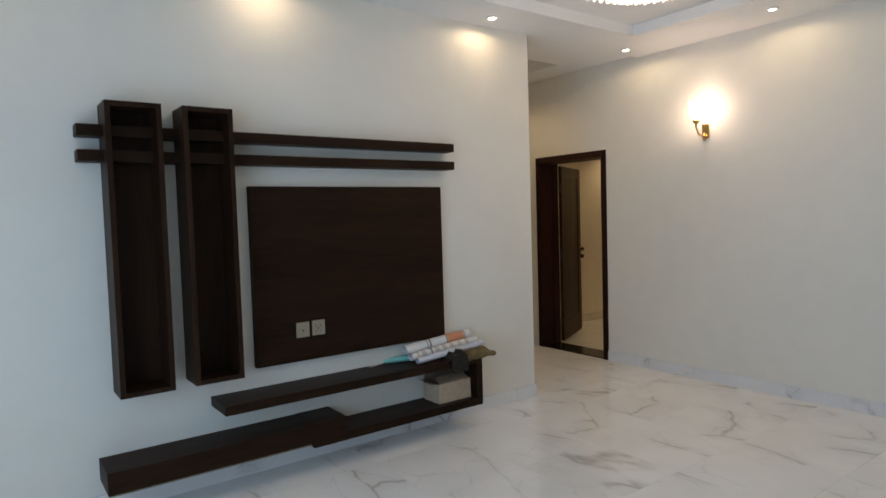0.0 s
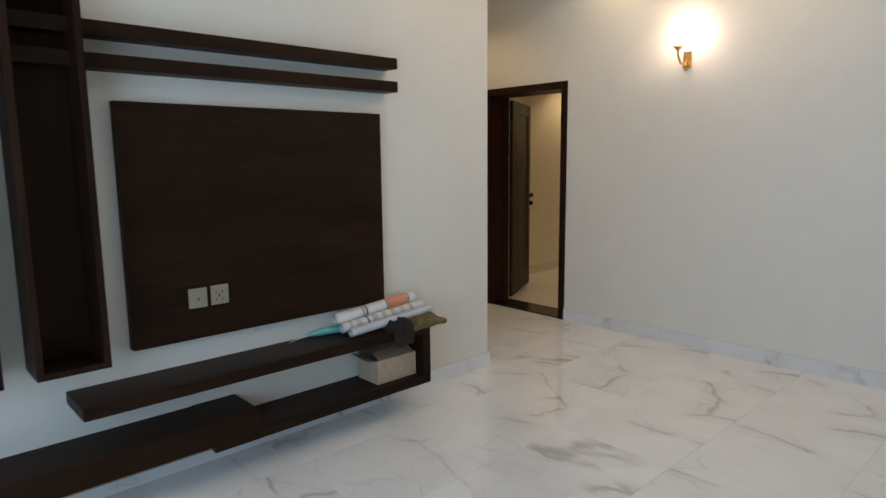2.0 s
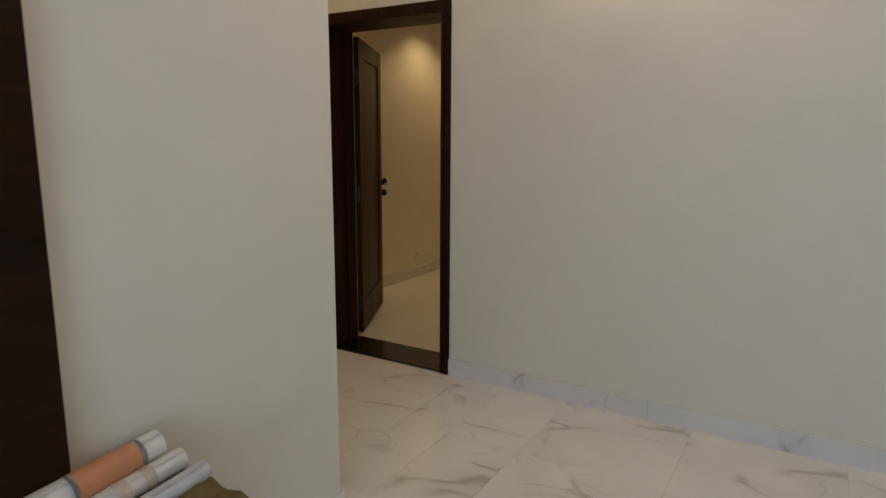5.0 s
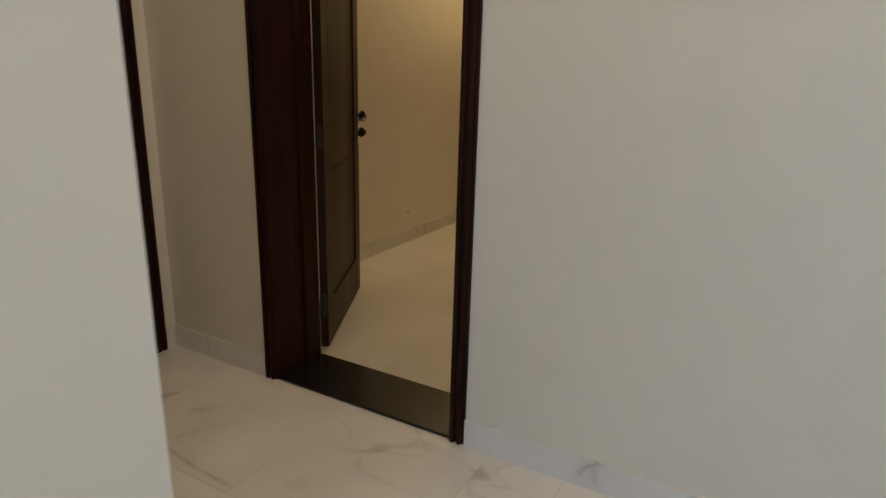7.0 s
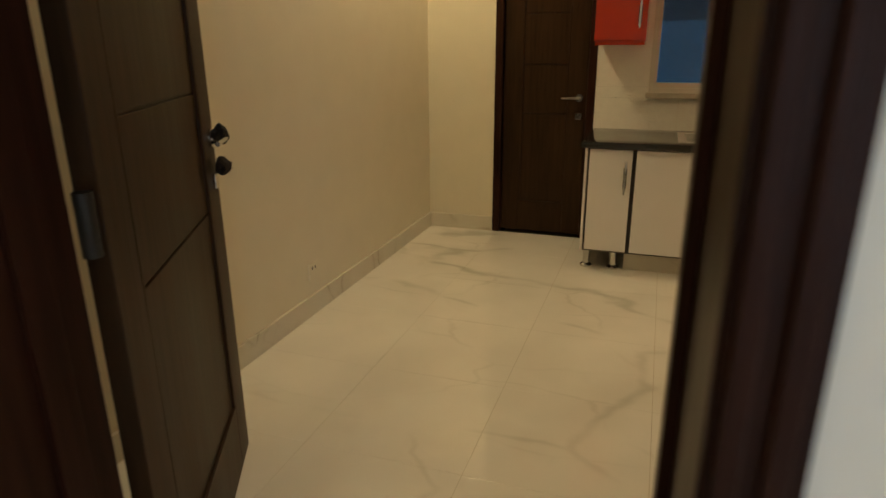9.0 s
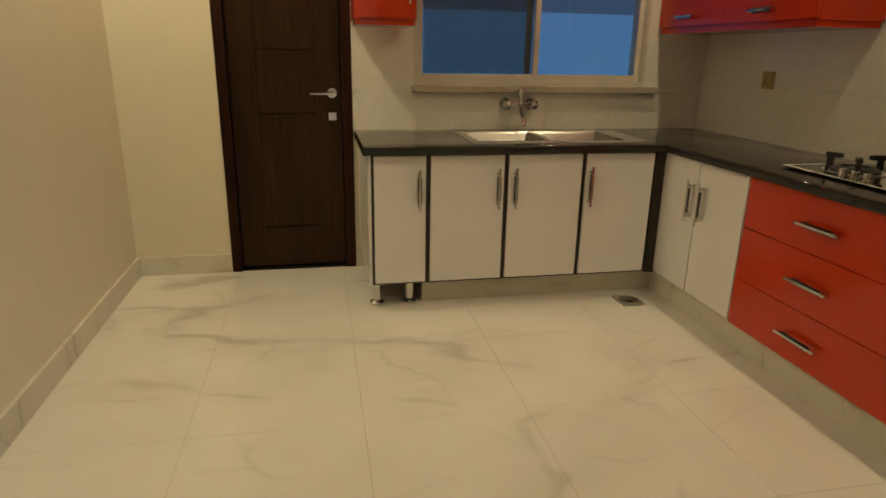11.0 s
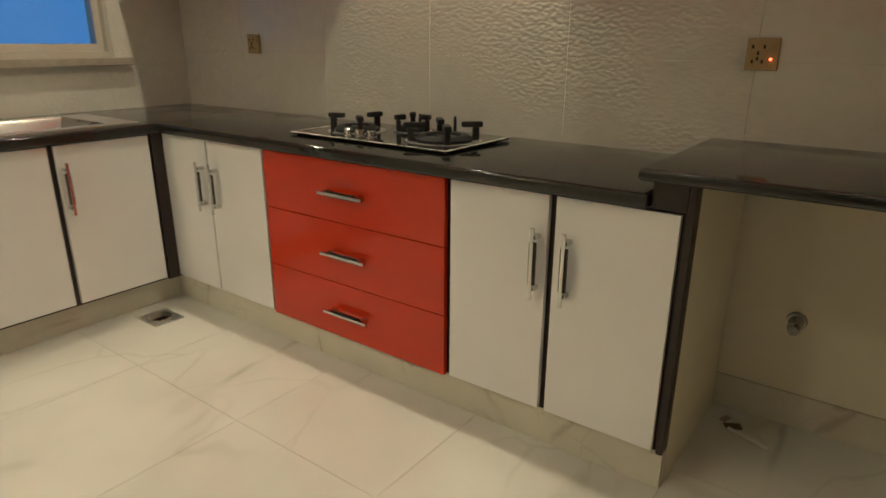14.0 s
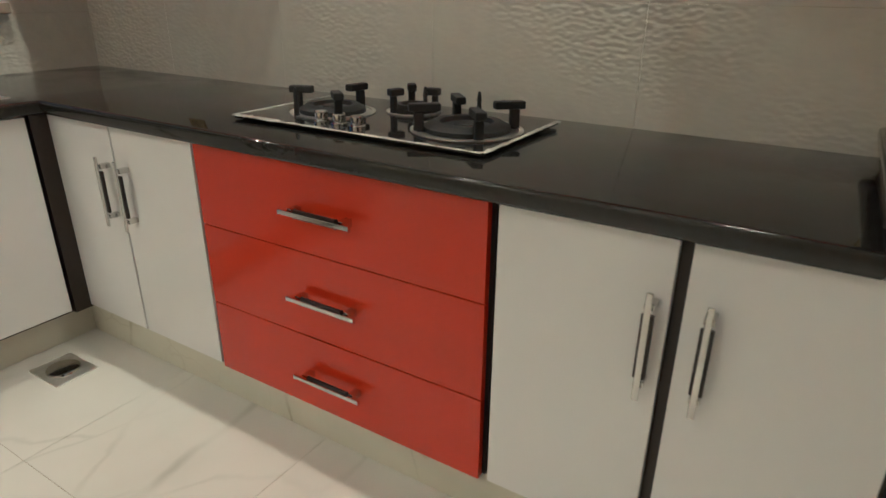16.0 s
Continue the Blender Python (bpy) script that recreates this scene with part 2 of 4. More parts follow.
ORANGE = material("orange_print", (0.62, 0.25, 0.13), 0.5, spread=0.1, scale=30)
INK = material("grey_ink_print", (0.16, 0.15, 0.16), 0.55, spread=0.3, scale=50)
TAN = material("tan_print", (0.56, 0.48, 0.41), 0.55, spread=0.2, scale=60)
TEAL = material("turquoise_plastic", (0.16, 0.50, 0.46), 0.35, spread=0.08, scale=25)
CLOTH = material("olive_velvet_cloth", (0.125, 0.088, 0.030), 0.85, spread=0.45, scale=35, bump=0.5, bump_scale=90)
BLACKCLOTH = material("black_brown_cloth", (0.018, 0.012, 0.008), 0.95, spread=0.4, scale=35, bump=0.5, bump_scale=90)
GLASS = glass("clear_window_glass", (0.9, 0.95, 1.0))
SCREEN = glass("fly_screen_mesh", (0.62, 0.64, 0.62), 0.4)
CRYSTAL = material("crystal_chandelier_drop", (0.9, 0.85, 0.78), 0.05, emit=1.6, emit_colour=(1.0, 0.88, 0.7), spread=0.05, scale=30)
BULB = material("glowing_lamp_glass", (1, 0.95, 0.85), 0.3, emit=14.0, emit_colour=(1.0, 0.86, 0.70))
SPOTGLOW = material("glowing_downlight_lens", (1, 0.95, 0.85), 0.3, emit=22.0, emit_colour=(1.0, 0.88, 0.66))
REDLED = material("red_indicator_light", (0.8, 0.05, 0.02), 0.4, emit=4.0, emit_colour=(1.0, 0.08, 0.02))
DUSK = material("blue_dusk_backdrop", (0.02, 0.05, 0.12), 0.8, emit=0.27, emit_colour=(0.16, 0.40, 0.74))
# dimmer copy of DUSK: the shade high up outside is put into its colour
DUSKDARK = material("shaded_dusk_backdrop", (0.02, 0.03, 0.05), 0.8, emit=0.135, emit_colour=(0.15, 0.34, 0.58))
DAY = material("pale_sky_backdrop", (0.3, 0.4, 0.5), 0.8, emit=1.2, emit_colour=(0.62, 0.82, 1.0))

# ---- mesh helpers ----
ORIGIN = {}


def box(bm, x0, x1, y0, y1, z0, z1, bevel=0.0):
    made = bmesh.ops.create_cube(bm, size=1.0)["verts"]
    for v in made:
        v.co = Vector(((x0 + x1) / 2 + v.co.x * (x1 - x0), (y0 + y1) / 2 + v.co.y * (y1 - y0), (z0 + z1) / 2 + v.co.z * (z1 - z0)))
    if bevel:
        edges = list({e for v in made for e in v.link_edges})
        bmesh.ops.bevel(bm, geom=edges, offset=bevel, segments=2, affect="EDGES", profile=0.6)
    return bm


def boxes(*rows, bevel=0.0):
    bm = bmesh.new()
    for r in rows:
        box(bm, *r, bevel=bevel)
    return bm


def rod(bm, a, b, r0, r1=None, seg=16):
    """A round bar from a to b, tapering from r0 to r1."""
    a, b = Vector(a), Vector(b)
    d = b - a
    m = Matrix.Translation((a + b) / 2) @ d.to_track_quat("Z", "Y").to_matrix().to_4x4()
    bmesh.ops.create_cone(bm, cap_ends=True, segments=seg, radius1=r0, radius2=r0 if r1 is None else r1, depth=d.length, matrix=m)
    return bm


def rods(*rows, seg=16):
    bm = bmesh.new()
    for r in rows:
        rod(bm, *r, seg=seg)
    return bm


def lathe(profile, centre, seg=24):
    """A turned shape from (radius, height) pairs about the vertical through centre."""
    bm = bmesh.new()
    rings = []
    for r, z in profile:
        rings.append([bm.verts.new((centre[0] + r * math.cos(2 * math.pi * i / seg), centre[1] + r * math.sin(2 * math.pi * i / seg), centre[2] + z)) for i in range(seg)])
    for lo, hi in zip(rings, rings[1:]):
        for i in range(seg):
            bm.faces.new((lo[i], lo[(i + 1) % seg], hi[(i + 1) % seg], hi[i]))
    bm.faces.new(list(reversed(rings[0])))
    bm.faces.new(rings[-1])
    bmesh.ops.recalc_face_normals(bm, faces=bm.faces)
    return bm


def tube(points, r, seg=10):
    """A bent pipe through the points."""
    bm = bmesh.new()
    pts = [Vector(p) for p in points]
    rings = []
    for i, p in enumerate(pts):
        d = (pts[min(i + 1, len(pts) - 1)] - pts[max(i - 1, 0)]).normalized()
        u = d.orthogonal().normalized() if i == 0 else (u - d * u.dot(d)).normalized()
        w = d.cross(u)
        rings.append([bm.verts.new(p + r * (math.cos(2 * math.pi * k / seg) * u + math.sin(2 * math.pi * k / seg) * w)) for k in range(seg)])
    for lo, hi in zip(rings, rings[1:]):
        for k in range(seg):
            bm.faces.new((lo[k], lo[(k + 1) % seg], hi[(k + 1) % seg], hi[k]))
    bm.faces.new(list(reversed(rings[0])))
    bm.faces.new(rings[-1])
    bmesh.ops.recalc_face_normals(bm, faces=bm.faces)
    return bm


def mesh_object(name, bm, mat, origin=(0, 0, 0), smooth=False):
    data = bpy.data.meshes.new(name)
    bmesh.ops.translate(bm, verts=bm.verts, vec=-Vector(origin))
    bm.to_mesh(data)
    bm.free()
    if smooth:
        for p in data.polygons:
            p.use_smooth = True
        data.set_sharp_from_angle(angle=radians(40))
    data.materials.append(mat)
    return new(name, data)


def thing(name, at, label, category, group="", kind=""):
    ob = new(name)
    ob.empty_display_size = 0.1
    ob.location = at
    ORIGIN[ob] = Vector(at)
    return tagged(ob, label, category, group, kind)


def part(name, bm, mat, parent, label="", smooth=False):
    ob = mesh_object(name, bm, mat, ORIGIN[parent], smooth)
    ob.parent = parent
    ORIGIN[ob] = ORIGIN[parent]
    return tagged(ob, label)


def solid(name, bm, mat, label, category, at, group="", kind="", smooth=False):
    """A one-mesh thing or piece of the setting with its origin at the given place."""
    ob = mesh_object(name, bm, mat, at, smooth)
    ob.location = at
    ORIGIN[ob] = Vector(at)
    return tagged(ob, label, category, group, kind)


def structure(name, bm, mat, label, category="wall"):
    return solid(name, bm, mat, label, category, (0, 0, 0), kind="structure")


# ---- plan ----
LW, LS = -6.8, -6.2            # west and south faces of the lounge
TVY, TVX = -0.41, -1.54        # face of the media wall and its free corner
HALLN = 1.68                   # end wall of the passage
DW, DH = 1.045, 2.28           # outer size of the kitchen doorway
WT = 0.29                      # wall thickness at the doorway
KN, KS, KE = 1.775, -1.60, 4.14  # kitchen walls
TOP = 3.45

structure("wall_media", boxes((LW - 0.2, TVX, TVY, TVY + 0.2, 0, TOP)), PAINT, "warm white painted wall behind the media unit")
structure("wall_passage", boxes((TVX - 0.2, TVX, TVY + 0.2, HALLN, 0, TOP)), PAINT, "warm white painted return wall of the passage")
structure("wall_door", boxes((0, WT - 0.004, LS, 0, 0, TOP), (0, WT - 0.004, DW, HALLN + WT, 0, TOP), (0, WT - 0.004, 0, DW, DH, TOP)), PAINT, "warm white painted wall with the kitchen doorway")
D2R, D2W = -0.064, 1.045
structure("wall_passage_end", boxes((TVX - 0.2, D2R - D2W, HALLN, HALLN + WT, 0, TOP), (D2R, 0, HALLN, HALLN + WT, 0, TOP), (D2R - D2W, D2R, HALLN, HALLN + WT, DH, TOP)), PAINT, "warm white painted end wall with an open doorway")
structure("wall_south", boxes((LW - 0.2, WT, LS - 0.2, LS, 0, TOP)), PAINT, "warm white painted lounge wall")
structure("wall_west", boxes((LW - 0.2, LW, -2.0, TVY, 0, TOP), (LW - 0.2, LW, LS, -4.6, 0, TOP), (LW - 0.2, LW, -4.6, -2.0, 2.4, TOP), (LW - 0.2, LW, -4.6, -2.0, 0, 0.2)), PAINT, "warm white painted lounge wall with a wide window")
structure("wall_kitchen_north", boxes((WT, KE + 0.2, KN, KN + 0.2, 0, TOP)), KPAINT, "cream painted kitchen wall")
structure("wall_kitchen_south", boxes((WT, KE + 0.2, KS - 0.2, KS, 0, TOP)), KPAINT, "cream kitchen wall behind the hob")
WY0, WY1, WZ0, WZ1 = -1.20, 0.20, 1.062, 2.15
KDR, KDL = 0.548, 1.262
structure("wall_kitchen_east", boxes((KE, KE + 0.2, KS, WY0, 0, TOP), (KE, KE + 0.2, WY0, WY1, 0, WZ0), (KE, KE + 0.2, WY0, WY1, WZ1, TOP), (KE, KE + 0.2, WY1, KDR, 0, TOP), (KE, KE + 0.2, KDR, KDL, DH, TOP), (KE, KE + 0.2, KDL, KN, 0, TOP)), KPAINT, "cream kitchen wall with window and door")
structure("wall_kitchen_west", boxes((WT - 0.002, WT + 0.004, KS, 0, 0, TOP), (WT - 0.002, WT + 0.004, DW, KN, 0, TOP), (WT - 0.002, WT + 0.004, 0, DW, DH, TOP)), KPAINT, "cream painted inner face of the doorway wall")
# bedroom beyond the passage
structure("wall_bedroom", boxes((-3.6, -3.4, HALLN + WT, 6.3, 0, TOP), (-3.6, 3.2, 6.1, 6.3, 0, TOP), (3.0, 3.2, KN + 0.2, 6.1, 0, TOP), (-3.4, TVX - 0.2, HALLN + 0.09, HALLN + WT, 0, TOP)), KPAINT, "cream painted bedroom walls")

structure("ceiling_lounge", boxes((LW, 0, TVY - 0.47, TVY, CEIL, TOP), (LW, 0, LS, LS + 0.75, CEIL, TOP), (LW, LW + 0.75, LS + 0.75, TVY - 0.47, CEIL, TOP), (-0.7, 0, LS + 0.75, TVY - 0.47, CEIL, TOP), (LW + 0.6, -0.6, LS + 0.6, TVY - 0.4, CEIL + 0.09, TOP + 0.1)), CEILING, "white stepped gypsum tray ceiling", "ceiling")
structure("ceiling_passage", boxes((TVX, 0, TVY, 0.3, CEIL + 0.03, TOP), (TVX, 0, 0.8, HALLN, CEIL + 0.03, TOP), (-0.39, 0, 0.3, 0.8, CEIL + 0.03, TOP), (TVX, -1.1, 0.3, 0.8, CEIL + 0.03, TOP), (-1.1, -0.39, 0.3, 0.8, CEIL + 0.18, TOP)), CEILING, "white passage ceiling with a recessed hatch", "ceiling")
structure("ceiling_kitchen", boxes((WT, KE, KS, KN, KCEIL, TOP)), CEILING, "white kitchen ceiling", "ceiling")
structure("ceiling_bedroom", boxes((-3.4, 3.0, KN + 0.2, 6.1, CEIL, TOP)), CEILING, "white bedroom ceiling", "ceiling")


# ---- doors ----


def door_frame(name, m, label, wide=DW):
    """Jambs, head and threshold; local x runs through the wall from its face, y across the opening from 0 to wide."""
    f = thing(name, (0, 0, 0), label, "door frame", kind="structure")
    for n, rows in (("jamb", [(-0.012, WT + 0.012, 0, 0.066, 0, DH), (-0.022, -0.012, 0.012, 0.028, 0, DH - 0.02), (-0.022, -0.012, 0.042, 0.058, 0, DH - 0.05)]), ("jamb", [(-0.012, WT + 0.012, wide - 0.066, wide, 0, DH), (-0.022, -0.012, wide - 0.028, wide - 0.012, 0, DH - 0.02), (-0.022, -0.012, wide - 0.058, wide - 0.042, 0, DH - 0.05)]), ("head", [(-0.012, WT + 0.012, 0.066, wide - 0.066, DH - 0.07, DH)]), ("stop", [(WT - 0.10, WT - 0.045, 0.066, 0.08, 0.012, DH - 0.07)]), ("stop", [(WT - 0.10, WT - 0.045, wide - 0.08, wide - 0.066, 0.012, DH - 0.07)])):
        part(n, boxes(*rows, bevel=0.003), WOODRED, f)
    part("threshold", boxes((-0.004, WT + 0.008, 0.066, wide - 0.066, -0.01, 0.012), bevel=0.002), SLAB, f, "black polished granite threshold")
    f.matrix_world = m
    return f


def door_leaf(name, m, wide, label, hinges=True, lift=0.0):
    """Panelled leaf hung at the origin, running along +x, its thickness along y; both faces alike."""
    d = thing(name, (0, 0, 0), label, "door")
    h, t = DH - 0.09, 0.04
    s = 0.13
    part("stile", boxes((0, s, -t / 2, t / 2, 0.02, h), bevel=0.003), DOORWOOD, d)
    part("stile", boxes((wide - s, wide, -t / 2, t / 2, 0.02, h), bevel=0.003), DOORWOOD, d)
    part("rail", boxes((s, wide - s, -t / 2, t / 2, 0.02, 0.25), bevel=0.003), DOORWOOD, d)
    part("rail", boxes((s, wide - s, -t / 2, t / 2, h - 0.13, h), bevel=0.003), DOORWOOD, d)
    lines = [0.25, 0.90, 1.24, 1.58, h - 0.13]
    for a, b in zip(lines, lines[1:]):
        part("panel", boxes((s, wide - s, -0.011, 0.011, a + 0.003, b - 0.003), bevel=0.003), DOORWOOD, d)
    part("core", boxes((s - 0.01, wide - s + 0.01, -0.005, 0.005, 0.2, h - 0.1)), DOORWOOD, d)
    for sy in (-1, 1):
        y = sy * t / 2
        bm = bmesh.new()
        for x in (s, wide - s - 0.012):
            box(bm, x, x + 0.012, y - 0.012 * (sy > 0), y + 0.012 * (sy < 0), 0.25, h - 0.13, bevel=0.003)
        part("moulding", bm, DOORWOOD, d)
        hx = wide - 0.05
        handle = part("handle", rods(((hx, y, 1.065 + lift), (hx, y + sy * 0.045, 1.065 + lift), 0.011), ((hx + 0.008, y + sy * 0.045, 1.065 + lift), (hx - 0.12, y + sy * 0.045, 1.062 + lift), 0.009, 0.007)), CHROME, d, "brushed steel lever handle", smooth=True)
        part("rose", rods(((hx, y, 1.065 + lift), (hx, y + sy * 0.008, 1.065 + lift), 0.027)), CHROME, handle, smooth=True)
        if hinges:
            for zc, rr in ((1.072 + lift, 0.027), (0.975 + lift, 0.025)):
                wr = bmesh.new()
                bmesh.ops.create_icosphere(wr, subdivisions=3, radius=rr, matrix=Matrix.Translation((hx + 0.004, y + sy * 0.03, zc)))
                for v in wr.verts:
                    v.co += Vector((1, 0, 0.3)) * 0.018 * noise.noise(v.co * 55) + Vector((0, 0, 1)) * 0.02 * noise.noise(v.co * 38)
                part("wrapping", wr, BLACKCLOTH, d, "dark wrapping on the lock")
        part("lock_plate", boxes((hx - 0.022, hx + 0.022, min(y, y + sy * 0.008), max(y, y + sy * 0.008), 0.915 + lift, 0.96 + lift), bevel=0.002), CHROME, d, "square steel lock plate")
    if hinges:
        for z in (0.25, 1.08, 1.92):
            part("hinge", rods(((-0.016, 0.0, z - 0.055), (-0.016, 0.0, z + 0.055), 0.016)), BLACKIRON, d, smooth=True)
    d.matrix_world = m
    return d


door_frame("door_1", pose(0, 0, 0), "dark walnut frame of the open kitchen doorway")
door_frame("door_2", pose(D2R, HALLN, 0, 0, 0, 90), "dark walnut frame of the bedroom doorway")
leaf = door_leaf("kitchen_door", pose(WT + 0.062, DW - 0.052, 0, 0, 0, 27), 0.905, "dark walnut panelled door standing wide open into the kitchen", lift=0.04)
leaf2 = door_leaf("bedroom_door", pose(D2R - D2W + 0.05, HALLN + WT + 0.035, 0, 0, 0, 115), 0.905, "dark walnut panelled door standing open into the bedroom")
back = thing("door_3", (KE, KDR, 0), "dark walnut frame of the closed back door", "door frame", kind="structure")
for y0, y1 in ((KDR, KDR + 0.055), (KDL - 0.055, KDL)):
    part("jamb", boxes((KE - 0.014, KE + 0.2, y0, y1, 0, DH), bevel=0.004), WOODRED, back)
part("head", boxes((KE - 0.014, KE + 0.2, KDR + 0.055, KDL - 0.055, DH - 0.06, DH), bevel=0.004), WOODRED, back)
door_leaf("back_door", pose(KE + 0.045, KDL - 0.06, 0, 0, 0, -90), KDL - KDR - 0.12, "dark walnut panelled back door with steel lever, closed", hinges=False, lift=-0.05)

# ---- windows ----
win = thing("window_1", (KE, 0, WZ0), "cream aluminium sliding kitchen window with fly screen", "window", kind="structure")
part("window_sill", boxes((KE - 0.05, KE + 0.2, WY0 - 0.08, WY1 + 0.015, WZ0 - 0.036, WZ0), bevel=0.004), STONE, win, "beige stone sill")
fx0, fx1 = KE - 0.008, KE + 0.07
part("window_frame", boxes((fx0, fx1, WY0, WY0 + 0.018, WZ0, WZ1), (fx0, fx1, WY1 - 0.018, WY1, WZ0, WZ1), (fx0, fx1, WY0 + 0.018, WY1 - 0.018, WZ0, WZ0 + 0.03), (fx0, fx1, WY0 + 0.018, WY1 - 0.018, WZ1 - 0.035, WZ1), bevel=0.002), ALU, win)
MID = -0.495
for x, y0, y1 in ((KE + 0.0, MID - 0.035, WY1 - 0.018), (KE + 0.032, WY0 + 0.018, MID + 0.035)):
    sash = part("sash", boxes((x, x + 0.03, y0, y0 + 0.030, WZ0 + 0.03, WZ1 - 0.035), (x, x + 0.03, y1 - 0.030, y1, WZ0 + 0.03, WZ1 - 0.035), (x, x + 0.03, y0 + 0.030, y1 - 0.030, WZ0 + 0.03, WZ0 + 0.065), (x, x + 0.03, y0 + 0.030, y1 - 0.030, WZ1 - 0.08, WZ1 - 0.035), bevel=0.002), ALU, win)
    pane = part("pane", boxes((x + 0.012, x + 0.016, y0 + 0.030, y1 - 0.030, WZ0 + 0.065, WZ1 - 0.08)), GLASS, sash)
    pane.visible_shadow = False
part("fly_screen", boxes((KE - 0.006, KE - 0.004, MID + 0.012, WY1 - 0.05, WZ0 + 0.068, WZ1 - 0.085)), SCREEN, win, "dark fly screen mesh").visible_shadow = False
# added block that stops the blue outside light leaking in under the door
structure("floor_back_door_sill", boxes((KE, KE + 0.2, KDR, KDL, -0.06, 0.004)), SLAB, "dark filler block added under the back door against outside light", "floor")
structure("wall_back_door_outside", boxes((KE + 0.2, KE + 0.24, KDR - 0.05, KDL + 0.05, 0, TOP)), KPAINT, "plain wall closing the back doorway outside")
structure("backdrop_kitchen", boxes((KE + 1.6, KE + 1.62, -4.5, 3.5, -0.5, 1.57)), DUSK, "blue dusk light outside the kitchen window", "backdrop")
# flat upper sheet that only carries the painted shade, no real overhang
structure("backdrop_canopy", boxes((KE + 1.59, KE + 1.60, -4.5, 3.5, 1.57, 4.5)), DUSKDARK, "upper band of the dusk backdrop, its shade put into a darker blue", "backdrop")

lw = thing("window_2", (LW, -3.3, 0.2), "cream aluminium lounge window letting in daylight", "window", kind="structure")
part("window_frame", boxes((LW - 0.12, LW - 0.05, -4.6, -4.55, 0.2, 2.4), (LW - 0.12, LW - 0.05, -2.05, -2.0, 0.2, 2.4), (LW - 0.12, LW - 0.05, -3.33, -3.27, 0.25, 2.35), (LW - 0.12, LW - 0.05, -4.55, -2.05, 0.2, 0.25), (LW - 0.12, LW - 0.05, -4.55, -2.05, 2.35, 2.4)), ALU, lw)
for y0, y1 in ((-4.55, -3.33), (-3.27, -2.05)):
    part("pane", boxes((LW - 0.09, LW - 0.085, y0, y1, 0.25, 2.35)), GLASS, lw).visible_shadow = False
structure("backdrop_lounge", boxes((LW - 1.62, LW - 1.6, -8, 1, -0.5, 4.5)), DAY, "pale daylight outside the lounge window", "backdrop")

# ---- skirting ----
SK = 0.11
SKIRT_ROWS = ((LW, TVX + 0.014, TVY - 0.014, TVY, 0, SK), (TVX, TVX + 0.014, TVY, HALLN, 0, SK), (-0.014, 0, LS, 0, 0, SK), (-0.014, 0, DW, HALLN, 0, SK), (D2R, -0.014, HALLN - 0.014, HALLN, 0, SK), (TVX + 0.014, D2R - D2W, HALLN - 0.014, HALLN, 0, SK), (LW, -0.014, LS, LS + 0.014, 0, SK))
base_lounge = structure("baseboard_lounge", boxes((LW, LW + 0.014, LS + 0.014, TVY - 0.014, 0, SK), bevel=0.002), SKIRT, "grey-veined white marble skirting", "skirting")
for x0, x1, y0, y1, z0, z1 in SKIRT_ROWS:
    along = x1 - x0 > y1 - y0
    n = max(1, round(max(x1 - x0, y1 - y0) / 1.2))
    for i in range(n):
        a, b = i / n, (i + 1) / n
        row = (x0 + (x1 - x0) * a, x0 + (x1 - x0) * b - 0.001, y0, y1, z0, z1) if along else (x0, x1, y0 + (y1 - y0) * a, y0 + (y1 - y0) * b - 0.001, z0, z1)
        part("skirting_slab", boxes(row, bevel=0.0015), SKIRT, base_lounge)
structure("baseboard_kitchen", boxes((WT + 0.004, KE, KN - 0.014, KN, 0, SK), (KE - 0.014, KE, KDL, KN - 0.014, 0, SK), (KE - 0.014, KE, 0.5, KDR, 0, SK), (WT + 0.014, 1.27, KS, KS + 0.014, 0, SK), (WT + 0.004, WT + 0.018, KS + 0.014, 0, 0, SK), bevel=0.002), KSKIRT, "cream stone skirting", "skirting")
structure("baseboard_bedroom", boxes((-3.4, 3.0, 6.086, 6.1, 0, SK), (2.986, 3.0, 2.0, 6.086, 0, SK), bevel=0.002), KSKIRT, "cream stone skirting", "skirting")

# ---- lounge things ----


def downlight(x, y, z=CEIL):
    d = thing("downlight", (x, y, z), "small round recessed ceiling downlight, switched on", "downlight", "recessed ceiling downlights")
    part("rim", lathe([(0.030, 0.0), (0.048, 0.0), (0.050, -0.006), (0.034, -0.010), (0.030, -0.004)], (x, y, z)), CEILING, d, "white rim", smooth=True)
    part("lens", lathe([(0.029, -0.001), (0.028, -0.005), (0.01, -0.006)], (x, y, z)), SPOTGLOW, d, "glowing lens").visible_shadow = False


for sx, sy in LOUNGE_SPOTS:
    downlight(sx, sy)
for sx, sy in KITCHEN_SPOTS:
    downlight(sx, sy, KCEIL)
for sx, sy in HALL_SPOTS:
    downlight(sx, sy, CEIL + 0.03)

UNIT = thing("media_unit", (-3.6, TVY, 0.165), "dark walnut wall-hung media unit with towers, rails and shelves", "media unit")
FY = -0.70


